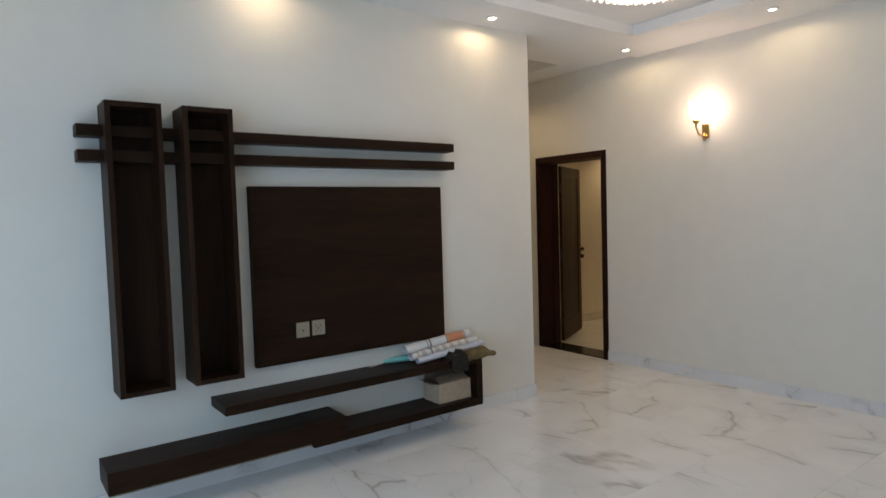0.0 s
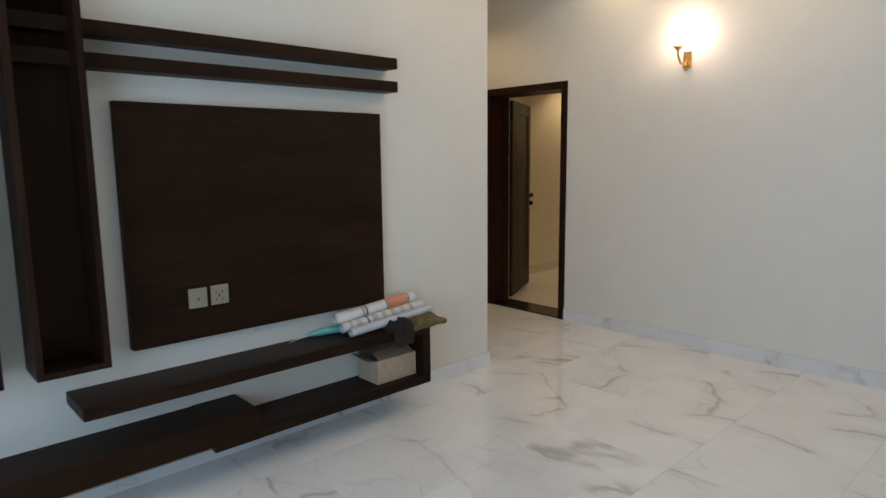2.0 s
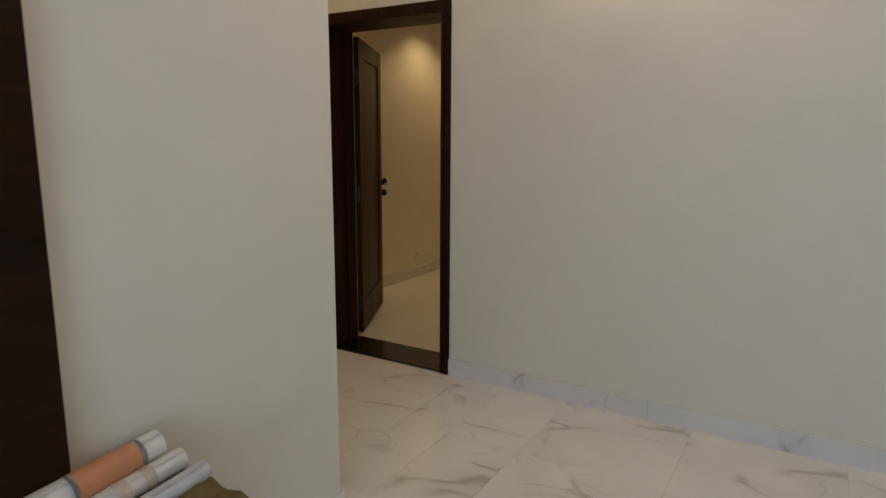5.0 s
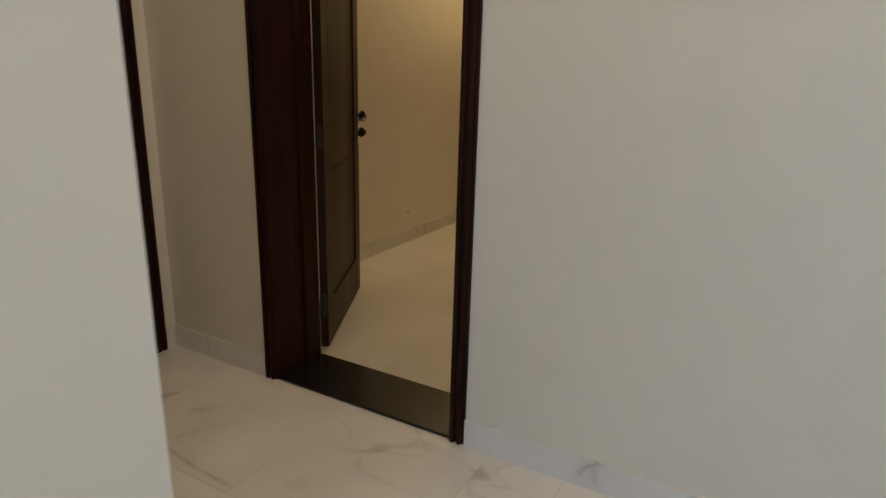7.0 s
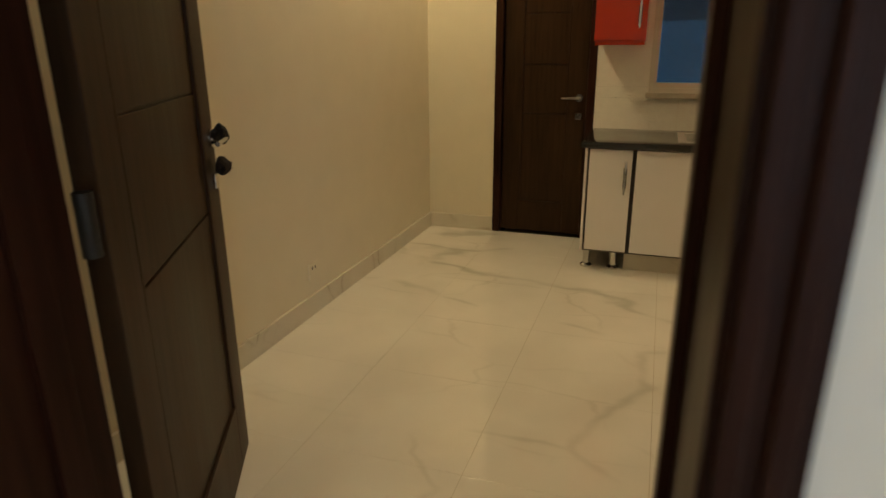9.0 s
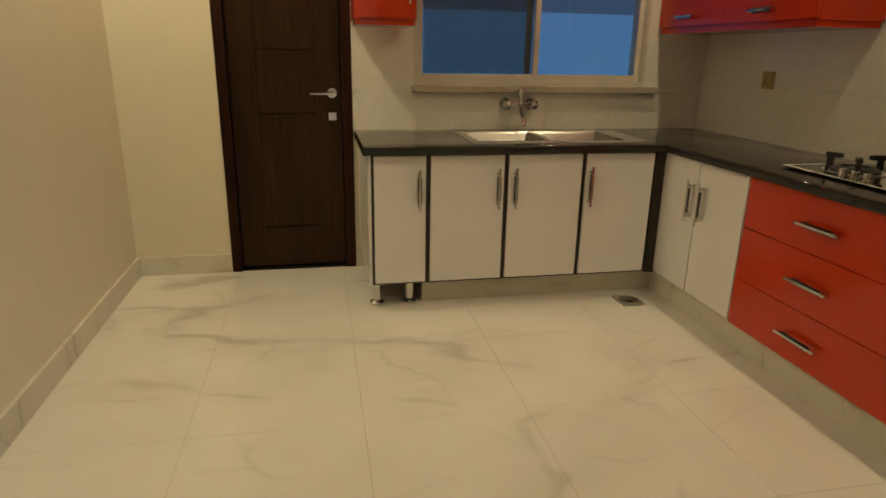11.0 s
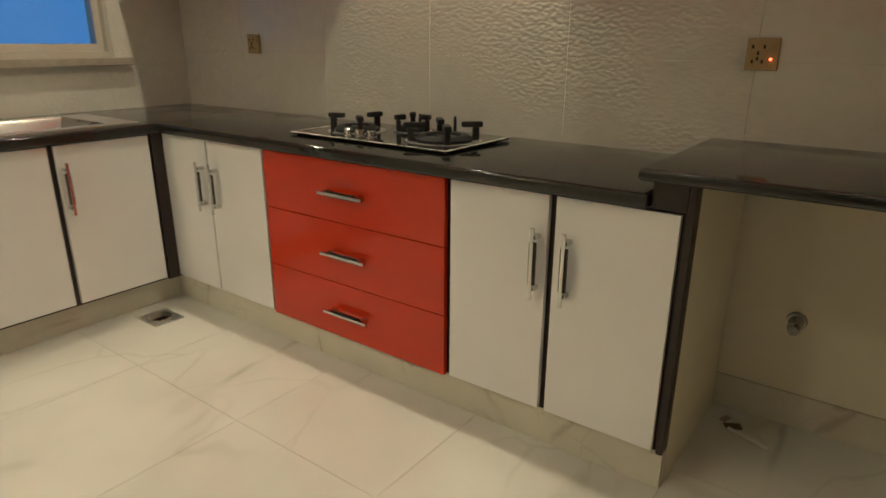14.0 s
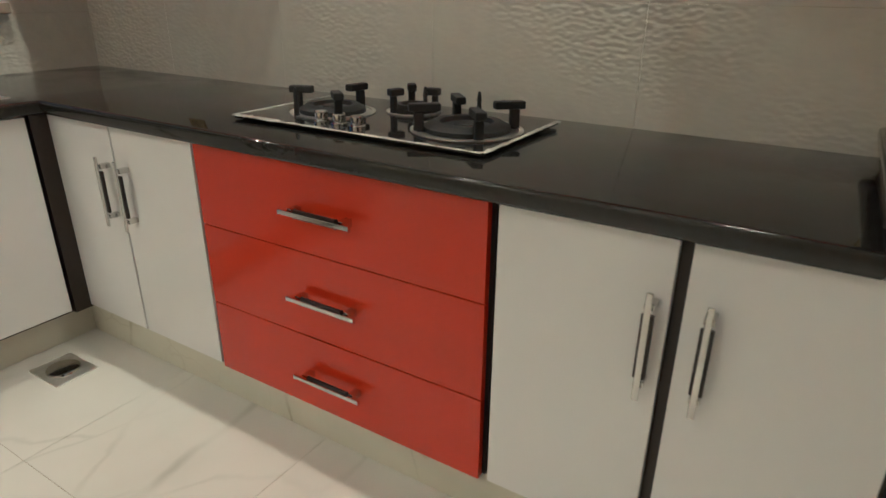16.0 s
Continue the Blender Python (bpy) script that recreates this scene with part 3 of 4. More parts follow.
def tower(x0, x1):
    z0, z1, y0 = 0.685, 2.292, -0.635
    t = part("tower", boxes((x0, x1, TVY - 0.018, TVY, z0, z1)), WOODV, UNIT, "open dark walnut box tower")
    part("side", boxes((x0, x0 + 0.028, y0, TVY - 0.018, z0, z1), bevel=0.0015), WOODV, t)
    part("side", boxes((x1 - 0.028, x1, y0, TVY - 0.018, z0, z1), bevel=0.0015), WOODV, t)
    part("top", boxes((x0 + 0.028, x1 - 0.028, y0, TVY - 0.018, z1 - 0.028, z1), bevel=0.0015), WOODV, t)
    part("bottom", boxes((x0 + 0.028, x1 - 0.028, y0, TVY - 0.018, z0, z0 + 0.028), bevel=0.0015), WOODV, t)


tower(-4.868, -4.585)
tower(-4.474, -4.192)
for z in (2.112, 1.976):
    for x0, x1 in ((-4.992, -4.868), (-4.84, -4.613), (-4.585, -4.474), (-4.446, -4.22), (-4.192, -2.47)):
        part("rail", boxes((x0, x1, -0.535, TVY - (0.018 if x0 in (-4.84, -4.446) else 0.0), z, z + 0.062), bevel=0.0015), WOOD, UNIT)
part("screen_panel", boxes((-4.052, -2.556, -0.464, TVY, 0.685, 1.848), bevel=0.002), WOOD, UNIT, "large flat dark walnut backing panel")
part("upper_shelf", boxes((-4.335, -2.381, FY, TVY, 0.492, 0.55), bevel=0.002), WOOD, UNIT, "long dark walnut shelf")
part("lower_beam", boxes((-4.962, -3.79, FY, TVY, 0.198, 0.322), bevel=0.002), WOOD, UNIT, "thick dark walnut lower shelf")
part("edge_strip", boxes((-4.955, -3.80, FY + 0.012, FY + 0.03, 0.186, 0.198)), CREAMPLASTIC, UNIT, "pale unfinished edge strip")
part("drawer_box", boxes((-3.79, -3.55, FY - 0.003, TVY, 0.168, 0.325), bevel=0.002), WOOD, UNIT)
part("lower_shelf", boxes((-3.55, -2.381, FY, TVY, 0.168, 0.225), bevel=0.002), WOOD, UNIT)
part("end_upright", boxes((-2.438, -2.381, FY, TVY, 0.225, 0.492), bevel=0.002), WOOD, UNIT)


def switch_plate(x, z, label, slots):
    p = thing("wall_socket", (x, -0.464, z), label, "socket", "sockets on the media panel")
    part("plate", boxes((x - 0.046, x + 0.046, -0.474, -0.464, z - 0.05, z + 0.05), bevel=0.003), CREAMPLASTIC, p)
    for dx, dz, w, h in slots:
        part("slot", boxes((x + dx - w / 2, x + dx + w / 2, -0.4755, -0.4735, z + dz - h / 2, z + dz + h / 2)), DARKHOLE, p)


switch_plate(-3.735, 0.895, "cream square aerial socket on the walnut panel", [(0, -0.005, 0.010, 0.012)])
switch_plate(-3.622, 0.897, "cream square power socket on the walnut panel", [(-0.02, 0.015, 0.006, 0.012), (0.012, 0.015, 0.006, 0.012), (-0.004, -0.005, 0.007, 0.014), (-0.022, -0.022, 0.006, 0.01), (0.014, -0.022, 0.006, 0.01)])


def hollow_roll(a, b, r):
    """A rolled sheet: a tube with a visible spiral end."""
    a, b = Vector(a), Vector(b)
    d = (b - a).normalized()
    u = d.orthogonal().normalized()
    w = d.cross(u)
    bm = bmesh.new()
    turns, seg = 2.2, 44
    ends = []
    for p in (a, b):
        row = []
        for i in range(seg + 1):
            k = i / seg
            rr, an = r * (0.72 + 0.28 * k), 2 * math.pi * turns * k
            row.append(bm.verts.new(p + rr * (math.cos(an) * u + math.sin(an) * w)))
        ends.append(row)
    for i in range(seg):
        bm.faces.new((ends[0][i], ends[0][i + 1], ends[1][i + 1], ends[1][i]))
    return bm




def paper_roll(a, b, r, mat, label, bands):
    p = thing("paper_roll", (Vector(a) + Vector(b)) / 2, label, "paper roll", "rolled drawings on the shelf")
    part("sheet", hollow_roll(a, b, r), mat, p, smooth=True)
    for k0, k1, bmat in bands:
        # open sleeves of print round the roll
        bm = bmesh.new()
        va, vb = Vector(a).lerp(Vector(b), k0), Vector(a).lerp(Vector(b), k1)
        d = (vb - va)
        m = Matrix.Translation((va + vb) / 2) @ d.to_track_quat("Z", "Y").to_matrix().to_4x4()
        bmesh.ops.create_cone(bm, cap_ends=False, segments=28, radius1=r + 0.0012, radius2=r + 0.0012, depth=d.length, matrix=m)
        part("print", bm, bmat, p, smooth=True)


paper_roll((-2.955, -0.50, 0.640), (-2.335, -0.475, 0.680), 0.037, PAPER, "white rolled drawing with an orange printed band", [(0.62, 0.88, ORANGE), (0.60, 0.615, INK), (0.89, 0.905, INK), (0.30, 0.31, INK), (0.34, 0.36, INK)])
paper_roll((-2.935, -0.545, 0.592), (-2.300, -0.520, 0.632), 0.031, PAPER, "white rolled drawing with tan printed lines", [(0.06, 0.1, TAN), (0.14, 0.20, TAN), (0.27, 0.29, INK), (0.33, 0.40, TAN), (0.45, 0.50, TAN), (0.56, 0.62, TAN), (0.68, 0.74, TAN), (0.80, 0.85, TAN)])
paper_roll((-2.925, -0.620, 0.578), (-2.290, -0.600, 0.618), 0.027, GREYPAPER, "pale grey rolled drawing lying on the cloth", [])
paper_roll((-2.90, -0.447, 0.605), (-2.40, -0.440, 0.640), 0.026, GREYPAPER, "grey rolled sheet at the back of the shelf", [(0.0, 0.03, INK)])

brush = thing("hand_brush", (-3.0, -0.47, 0.55), "turquoise plastic hand tool with a thin metal shaft", "hand tool")
part("grip", rods(((-3.11, -0.445, 0.566), (-3.03, -0.452, 0.572), 0.008, 0.022), ((-3.03, -0.452, 0.572), (-2.90, -0.47, 0.574), 0.022, 0.024), ((-2.90, -0.47, 0.574), (-2.84, -0.48, 0.57), 0.024, 0.012), seg=12), TEAL, brush, smooth=True)
part("shaft", rods(((-3.20, -0.452, 0.556), (-3.10, -0.445, 0.565), 0.0035), ((-3.235, -0.462, 0.554), (-3.20, -0.452, 0.556), 0.0035), seg=8), STEEL, brush, smooth=True)


def draped(name, x0, x1, y0, y1, height, mat, label, seed, drop=0.0, drop_y=-0.70):
    """A crumpled cloth lying on the shelf, its front edge hanging over by drop."""
    bm = bmesh.new()
    nx, ny = 30, 26
    grid = []
    for side in (0, 1):
        rows = []
        for j in range(ny + 1):
            row = []
            for i in range(nx + 1):
                u, v = i / nx, j / ny
                x, y = x0 + (x1 - x0) * u, y0 + (y1 - y0) * v
                n = noise.noise(Vector((x * 11 + seed, y * 11, seed))) * 0.6 + noise.noise(Vector((x * 27, y * 27 + seed, 3.1))) * 0.3
                edge = min(1.0, 6 * u, 6 * (1 - u), 6 * v, 6 * (1 - v))
                top = (height * (0.55 + n) + 0.006) * (0.35 + 0.65 * edge)
                z = 0.551 + (max(top, 0.006) if side else 0.0)
                if y < drop_y:
                    over = (drop_y - y) / max(drop_y - y0, 1e-6)
                    z -= drop * over ** 0.8 * (0.75 + 0.5 * noise.noise(Vector((x * 17, seed, 0))))
                    y = drop_y - 0.004 - 0.02 * (1 - over) * over - (0.012 if side else 0.0) - 0.012 * abs(n)
                wob = 0.02 * noise.noise(Vector((y * 14, x * 9, seed + 9)))
                row.append(bm.verts.new((x + wob, y + wob * 0.3, z)))
            rows.append(row)
        grid.append(rows)
    for side, rows in enumerate(grid):
        for j in range(ny):
            for i in range(nx):
                q = (rows[j][i], rows[j][i + 1], rows[j + 1][i + 1], rows[j + 1][i])
                bm.faces.new(q if side else tuple(reversed(q)))
    a, b = grid
    for i in range(nx):
        bm.faces.new((a[0][i], a[0][i + 1], b[0][i + 1], b[0][i]))
        bm.faces.new((a[ny][i + 1], a[ny][i], b[ny][i], b[ny][i + 1]))
    for j in range(ny):
        bm.faces.new((a[j + 1][0], a[j][0], b[j][0], b[j + 1][0]))
        bm.faces.new((a[j][nx], a[j + 1][nx], b[j + 1][nx], b[j][nx]))
    return solid(name, bm, mat, label, "cloth", ((x0 + x1) / 2, (y0 + y1) / 2, 0.55), smooth=True)


draped("cloth", -2.53, -2.26, -0.735, -0.47, 0.062, CLOTH, "crumpled olive velvet cloth on the shelf end", 2.0, drop=0.03)
draped("cloth", -2.68, -2.53, -0.80, -0.57, 0.08, BLACKCLOTH, "dark cloth hanging over the shelf edge", 5.0, drop=0.13)

carton = thing("cardboard_box", (-2.585, -0.53, 0.225), "open brown cardboard box with folded flaps", "cardboard box")
bx0, bx1, by0, by1, bz0, bz1 = -2.755, -2.455, -0.640, -0.44, 0.2255, 0.372
part("carton", boxes((bx0, bx1, by0, by0 + 0.004, bz0, bz1), (bx0, bx1, by1 - 0.004, by1, bz0, bz1), (bx0, bx0 + 0.004, by0 + 0.004, by1 - 0.004, bz0, bz1), (bx1 - 0.004, bx1, by0 + 0.004, by1 - 0.004, bz0, bz1), (bx0 + 0.004, bx1 - 0.004, by0 + 0.004, by1 - 0.004, bz0, bz0 + 0.004)), CARD, carton)
for rows in (((bx0, by0, bz1), (bx0, by1, bz1), (bx0 - 0.07, by1 - 0.02, bz1 + 0.03), (bx0 - 0.075, by0 + 0.01, bz1 + 0.015)), ((bx0 + 0.01, by0, bz1), (bx1 - 0.01, by0, bz1), (bx1 - 0.02, by0 + 0.075, bz1 + 0.045), (bx0 + 0.02, by0 + 0.08, bz1 + 0.035)), ((bx0, by1, bz1), (bx1, by1, bz1), (bx1, by1 - 0.04, bz1 + 0.07), (bx0, by1 - 0.03, bz1 + 0.075))):
    bm = bmesh.new()
    f = bm.faces.new([bm.verts.new(p) for p in rows])
    bmesh.ops.solidify(bm, geom=[f], thickness=0.004)
    part("flap", bm, CARD, carton)

# wall light
SY, SZ = -1.15, 2.34
sc = thing("wall_lamp", (0, SY, SZ), "polished brass wall lamp with a glowing glass shade", "wall lamp")
part("back_plate", boxes((-0.016, 0, SY - 0.035, SY + 0.035, SZ - 0.075, SZ + 0.06), bevel=0.006), BRASS, sc)
part("arm", tube([(-0.016, SY, SZ - 0.02), (-0.05, SY + 0.006, SZ - 0.055), (-0.10, SY + 0.014, SZ - 0.04), (-0.13, SY + 0.02, SZ + 0.02), (-0.13, SY + 0.02, SZ + 0.07)], 0.009), BRASS, sc, smooth=True)
part("finial", lathe([(0.004, -0.10), (0.012, -0.09), (0.006, -0.07), (0.014, -0.055), (0.006, -0.04)], (-0.03, SY, SZ)), BRASS, sc, smooth=True)
part("cup", lathe([(0.010, 0.05), (0.032, 0.07), (0.036, 0.085), (0.024, 0.09)], (-0.13, SY + 0.02, SZ)), BRASS, sc, smooth=True)
part("shade", lathe([(0.022, 0.09), (0.048, 0.12), (0.062, 0.17), (0.058, 0.22), (0.066, 0.25), (0.05, 0.252)], (-0.13, SY + 0.02, SZ)), BULB, sc, "glowing frosted glass shade", smooth=True).visible_shadow = False

# chandelier
CX, CY = -2.1, -2.05
ch = thing("chandelier", (CX, CY, CEIL + 0.09), "round crystal chandelier with tiers of glass drops", "chandelier")
part("canopy", lathe([(0.40, 0.09), (0.42, 0.06), (0.40, 0.03), (0.1, 0.02)], (CX, CY, CEIL)), CHROME, ch, smooth=True)
for ring, (r, z) in enumerate(((0.56, -0.10), (0.44, -0.15), (0.30, -0.20))):
    part("ring", tube([(CX + r * math.cos(a * math.pi / 24), CY + r * math.sin(a * math.pi / 24), CEIL + z + 0.11) for a in range(49)], 0.009, 6), CHROME, ch, smooth=True)
    bm = bmesh.new()
    n = int(r * 110)
    for i in range(n):
        a = 2 * math.pi * i / n
        for k in range(3):
            c = (CX + r * math.cos(a), CY + r * math.sin(a), CEIL + z + 0.09 - 0.04 * k)
            bmesh.ops.create_icosphere(bm, subdivisions=1, radius=0.016, matrix=Matrix.Translation(c) @ Matrix.Diagonal((0.8, 0.8, 1.25, 1)))
    tagged(part("drops", bm, CRYSTAL, ch, "strings of faceted crystal drops"), kind="stuff").visible_shadow = False

# ---- kitchen things ----
CT, CB = 0.815, 0.775         # worktop top and underside
FX, FYK = 3.462, -1.018       # faces of the two cabinet runs
DZ0, DZ1 = 0.118, 0.768


def bar_handle(parent, at, along, out, length=0.205):
    """Chrome bar with a dark inlay on two posts; along and out are unit vectors."""
    at, along, out = Vector(at), Vector(along), Vector(out)
    side = along.cross(out)
    h = bmesh.new()

    def slab(bm, c, la, ls, lo):
        made = bmesh.ops.create_cube(bm, size=1.0)["verts"]
        for v in made:
            v.co = c + along * v.co.x * la + side * v.co.y * ls + out * v.co.z * lo
        bmesh.ops.bevel(bm, geom=list({e for v in made for e in v.link_edges}), offset=0.0012, segments=1, affect="EDGES")

    slab(h, at + out * 0.036, length, 0.011, 0.006)
    for s in (-1, 1):
        slab(h, at + along * s * length * 0.36 + out * 0.0152, 0.013, 0.017, 0.0296)
    ob = part("handle", h, CHROME, parent, "chrome bar handle with dark inlay")
    i = bmesh.new()
    slab(i, at + out * 0.029, length * 0.6, 0.021, 0.008)
    part("inlay", i, EDGE, ob)


def sink_unit(y0, y1, handle_y, name="base_cabinet"):
    c = thing(name, (FX, (y0 + y1) / 2, DZ0), "white gloss base cabinet under the sink worktop", "base cabinet", "white base cabinets")
    part("carcass", boxes((FX + 0.022, KE - 0.02, y0 - 0.001, y1 + 0.001, DZ0, CB - 0.002)), EDGE, c, "dark brown edge-banded carcass")
    d = part("cabinet_door", boxes((FX, FX + 0.018, y0 + 0.011, y1 - 0.011, DZ0 + 0.014, DZ1), bevel=0.0015), WHITE, c, "white gloss door")
    bar_handle(d, (FX, handle_y, 0.605), (0, 0, 1), (-1, 0, 0))


sink_unit(0.229, 0.502, 0.274)
sink_unit(-0.163, 0.227, -0.119)
sink_unit(-0.569, -0.165, -0.206)
sink_unit(-0.962, -0.571, -0.603)


def hob_doors(x0, xm, x1, h0, h1, band):
    c = thing("base_cabinet", ((x0 + x1) / 2, FYK, DZ0), "white gloss double-door base cabinet with chrome handles", "base cabinet", "white base cabinets")
    part("carcass", boxes((x0 + 0.001, x1 - 0.001, KS + 0.01, FYK - 0.022, DZ0, CB - 0.002)), band, c, "edge-banded carcass")
    g = 0.011 if band is EDGE else 0.004
    for a, b, hx in ((x0 + g, xm - g, h0), (xm + g, x1 - g, h1)):
        d = part("cabinet_door", boxes((a, b, FYK - 0.018, FYK, DZ0 + 0.008, DZ1), bevel=0.0015), WHITE, c, "white gloss door")
        bar_handle(d, (hx, FYK, 0.580), (0, 0, 1), (0, 1, 0))


hob_doors(2.806, 3.157, 3.50, 3.098, 3.188, GREYEDGE)
hob_doors(1.279, 1.617, 1.957, 1.562, 1.654, EDGE)
corner = solid("corner_post", boxes((FX + 0.006, FX + 0.034, -1.039, -0.966, DZ0, CB - 0.002)), EDGE, "dark brown corner filler between the cabinet runs", "cabinet filler", (3.5, -1.0, DZ0))

dr = thing("drawer_cabinet", (2.38, FYK, DZ0), "red gloss three-drawer cabinet below the hob", "drawer cabinet")
part("carcass", boxes((1.962, 2.802, KS + 0.01, FYK - 0.022, DZ0, CB - 0.002)), EDGE, dr)
for z0, z1, hz in ((0.118, 0.326, 0.222), (0.329, 0.553, 0.442), (0.556, 0.768, 0.660)):
    d = part("drawer_front", boxes((1.968, 2.800, FYK - 0.018, FYK, z0, z1), bevel=0.0012), RED, dr, "red gloss drawer front")
    bar_handle(d, (2.376, FYK, hz), (1, 0, 0), (0, 1, 0), 0.205)

# plinths and legs
solid("plinth", boxes((FX + 0.068, FX + 0.088, -1.065, 0.245, 0.0, DZ0 - 0.002), bevel=0.001), KSKIRT, "cream stone plinth under the sink cabinets", "plinth", (FX + 0.05, -0.3, 0))
solid("plinth", boxes((1.266, FX + 0.068, -1.065, -1.045, 0.0, DZ0 - 0.002), bevel=0.001), KSKIRT, "cream stone plinth under the hob cabinets", "plinth", (2.4, -1.07, 0))
for ly in (0.31, 0.478):
    leg = thing("cabinet_leg", (FX + 0.07, ly, 0), "chrome adjustable cabinet leg", "cabinet leg", "cabinet legs")
    part("shaft", rods(((FX + 0.07, ly, 0.012), (FX + 0.07, ly, DZ0), 0.022)), CHROME, leg, smooth=True)
    part("foot", lathe([(0.037, 0.0), (0.038, 0.01), (0.026, 0.022), (0.022, 0.024)], (FX + 0.07, ly, 0)), CHROME, leg, smooth=True)
solid("end_panel", boxes((FX + 0.004, KE - 0.02, 0.5045, 0.520, 0.118, CB - 0.002), bevel=0.001), WHITE, "white end panel of the sink cabinets", "cabinet panel", (3.8, 0.51, 0.118))
solid("end_panel", boxes((1.262, 1.2775, KS + 0.016, FYK - 0.05, 0.0, 0.845), bevel=0.001), KPAINT, "cream end panel beside the appliance space", "cabinet panel", (1.26, -1.3, 0))
solid("edge_post", boxes((1.2615, 1.2785, FYK - 0.049, FYK - 0.004, 0.119, 0.845), bevel=0.001), EDGE, "dark brown edge strip beside the appliance space", "cabinet trim", (1.24, FYK, 0.11))


def counter(name, outline, holes, z0, z1, label):
    """A slab with a rounded nose, cut round rectangular holes by a grid."""
    xs = sorted({v for r in outline + holes for v in r[:2]})
    ys = sorted({v for r in outline + holes for v in r[2:]})
    inside = lambda x, y, rs: any(a < x < b and c < y < d for a, b, c, d in rs)
    bm = bmesh.new()
    verts = {}
    for i, (a, b) in enumerate(zip(xs, xs[1:])):
        for j, (c, d) in enumerate(zip(ys, ys[1:])):
            mx, my = (a + b) / 2, (c + d) / 2
            if inside(mx, my, outline) and not inside(mx, my, holes):
                q = []
                for x, y in ((a, c), (b, c), (b, d), (a, d)):
                    if (x, y) not in verts:
                        verts[(x, y)] = bm.verts.new((x, y, z1))
                    q.append(verts[(x, y)])
                bm.faces.new(q)
    top = list(bm.faces)
    out = bmesh.ops.extrude_face_region(bm, geom=top)
    bmesh.ops.translate(bm, verts=[v for v in out["geom"] if isinstance(v, bmesh.types.BMVert)], vec=(0, 0, z0 - z1))
    bmesh.ops.recalc_face_normals(bm, faces=bm.faces)
    edges = [e for e in bm.edges if len(e.link_faces) == 2 and e.calc_face_angle(0) > 1.0 and abs(e.verts[0].co.z - e.verts[1].co.z) < 1e-6]
    bmesh.ops.bevel(bm, geom=edges, offset=0.010, segments=3, affect="EDGES", profile=0.5)
    return solid(name, bm, GRANITE, label, "worktop", (outline[0][0], outline[0][2], z0), smooth=True)


SX0, SX1, SY0, SY1 = 3.555, 3.985, -0.86, -0.03   # sink cut-out
counter("worktop", [(3.43, KE - 0.012, KS + 0.012, 0.545), (1.364, KE - 0.012, KS + 0.012, -0.985)], [(SX0, SX1, SY0, SY1)], CB, CT, "black polished granite L-shaped worktop")
counter("raised_worktop", [(WT + 0.006, 1.385, KS + 0.012, -0.975)], [], 0.846, 0.876, "black polished granite raised worktop")
solid("worktop_support", boxes((1.279, 1.362, KS + 0.016, FYK - 0.002, CB, 0.845), bevel=0.001), EDGE, "dark brown riser block under the raised worktop", "worktop riser", (1.31, -1.3, CB))
solid("side_support", boxes((WT + 0.006, WT + 0.03, KS + 0.016, -1.03, 0.0, 0.845)), KPAINT, "cream support panel under the raised worktop", "support panel", (WT + 0.02, -1.3, 0))

# sink
sk = thing("sink", (3.77, -0.45, CT), "stainless steel double-bowl sink set in the worktop", "sink")
rx0, rx1, ry0, ry1 = SX0 - 0.022, SX1 + 0.022, SY0 - 0.10, SY1 + 0.022
bm = bmesh.new()
m0, m1 = -0.455, -0.425
for r in ((rx0, SX0 + 0.02, ry0, ry1), (SX1 - 0.03, rx1, ry0, ry1), (SX0 + 0.02, SX1 - 0.03, ry0, SY0 + 0.02), (SX0 + 0.02, SX1 - 0.03, SY1 - 0.02, ry1), (SX0 + 0.02, SX1 - 0.03, m0, m1)):
    box(bm, *r, CT - 0.001, CT + 0.004, bevel=0.0015)
part("rim", bm, STEEL, sk)
for y0, y1 in ((SY0 + 0.02, m0), (m1, SY1 - 0.02)):
    x0, x1, zb, ztop = SX0 + 0.02, SX1 - 0.03, CT - 0.16, CT + 0.002
    bm, t, d = bmesh.new(), 0.002, 0.05
    rings = []
    for inset, z in ((0.0, ztop), (0.012, ztop - 0.012), (d - 0.01, zb + 0.03), (d + 0.015, zb + t)):
        rings.append([bm.verts.new((x, y, z)) for x, y in ((x0 + inset, y0 + inset), (x1 - inset, y0 + inset), (x1 - inset, y1 - inset), (x0 + inset, y1 - inset))])
    for up, low in zip(rings, rings[1:]):
        for i in range(4):
            bm.faces.new((up[i], up[(i + 1) % 4], low[(i + 1) % 4], low[i]))
    bm.faces.new(rings[-1])
    bmesh.ops.recalc_face_normals(bm, faces=bm.faces)
    bmesh.ops.solidify(bm, geom=bm.faces[:], thickness=t)
    bowl = part("bowl", bm, BOWLSTEEL, sk, smooth=True)
    part("waste", lathe([(0.04, 0.0), (0.042, 0.004), (0.03, 0.005), (0.01, 0.002)], ((x0 + x1) / 2, (y0 + y1) / 2, zb + t)), CHROME, bowl, smooth=True)

# tap
TYC, TZ = -0.412, 0.962
tap = thing("mixer_tap", (KE - 0.012, TYC, TZ), "chrome wall-mounted sink mixer with two knobs", "tap")
tx = KE - 0.012
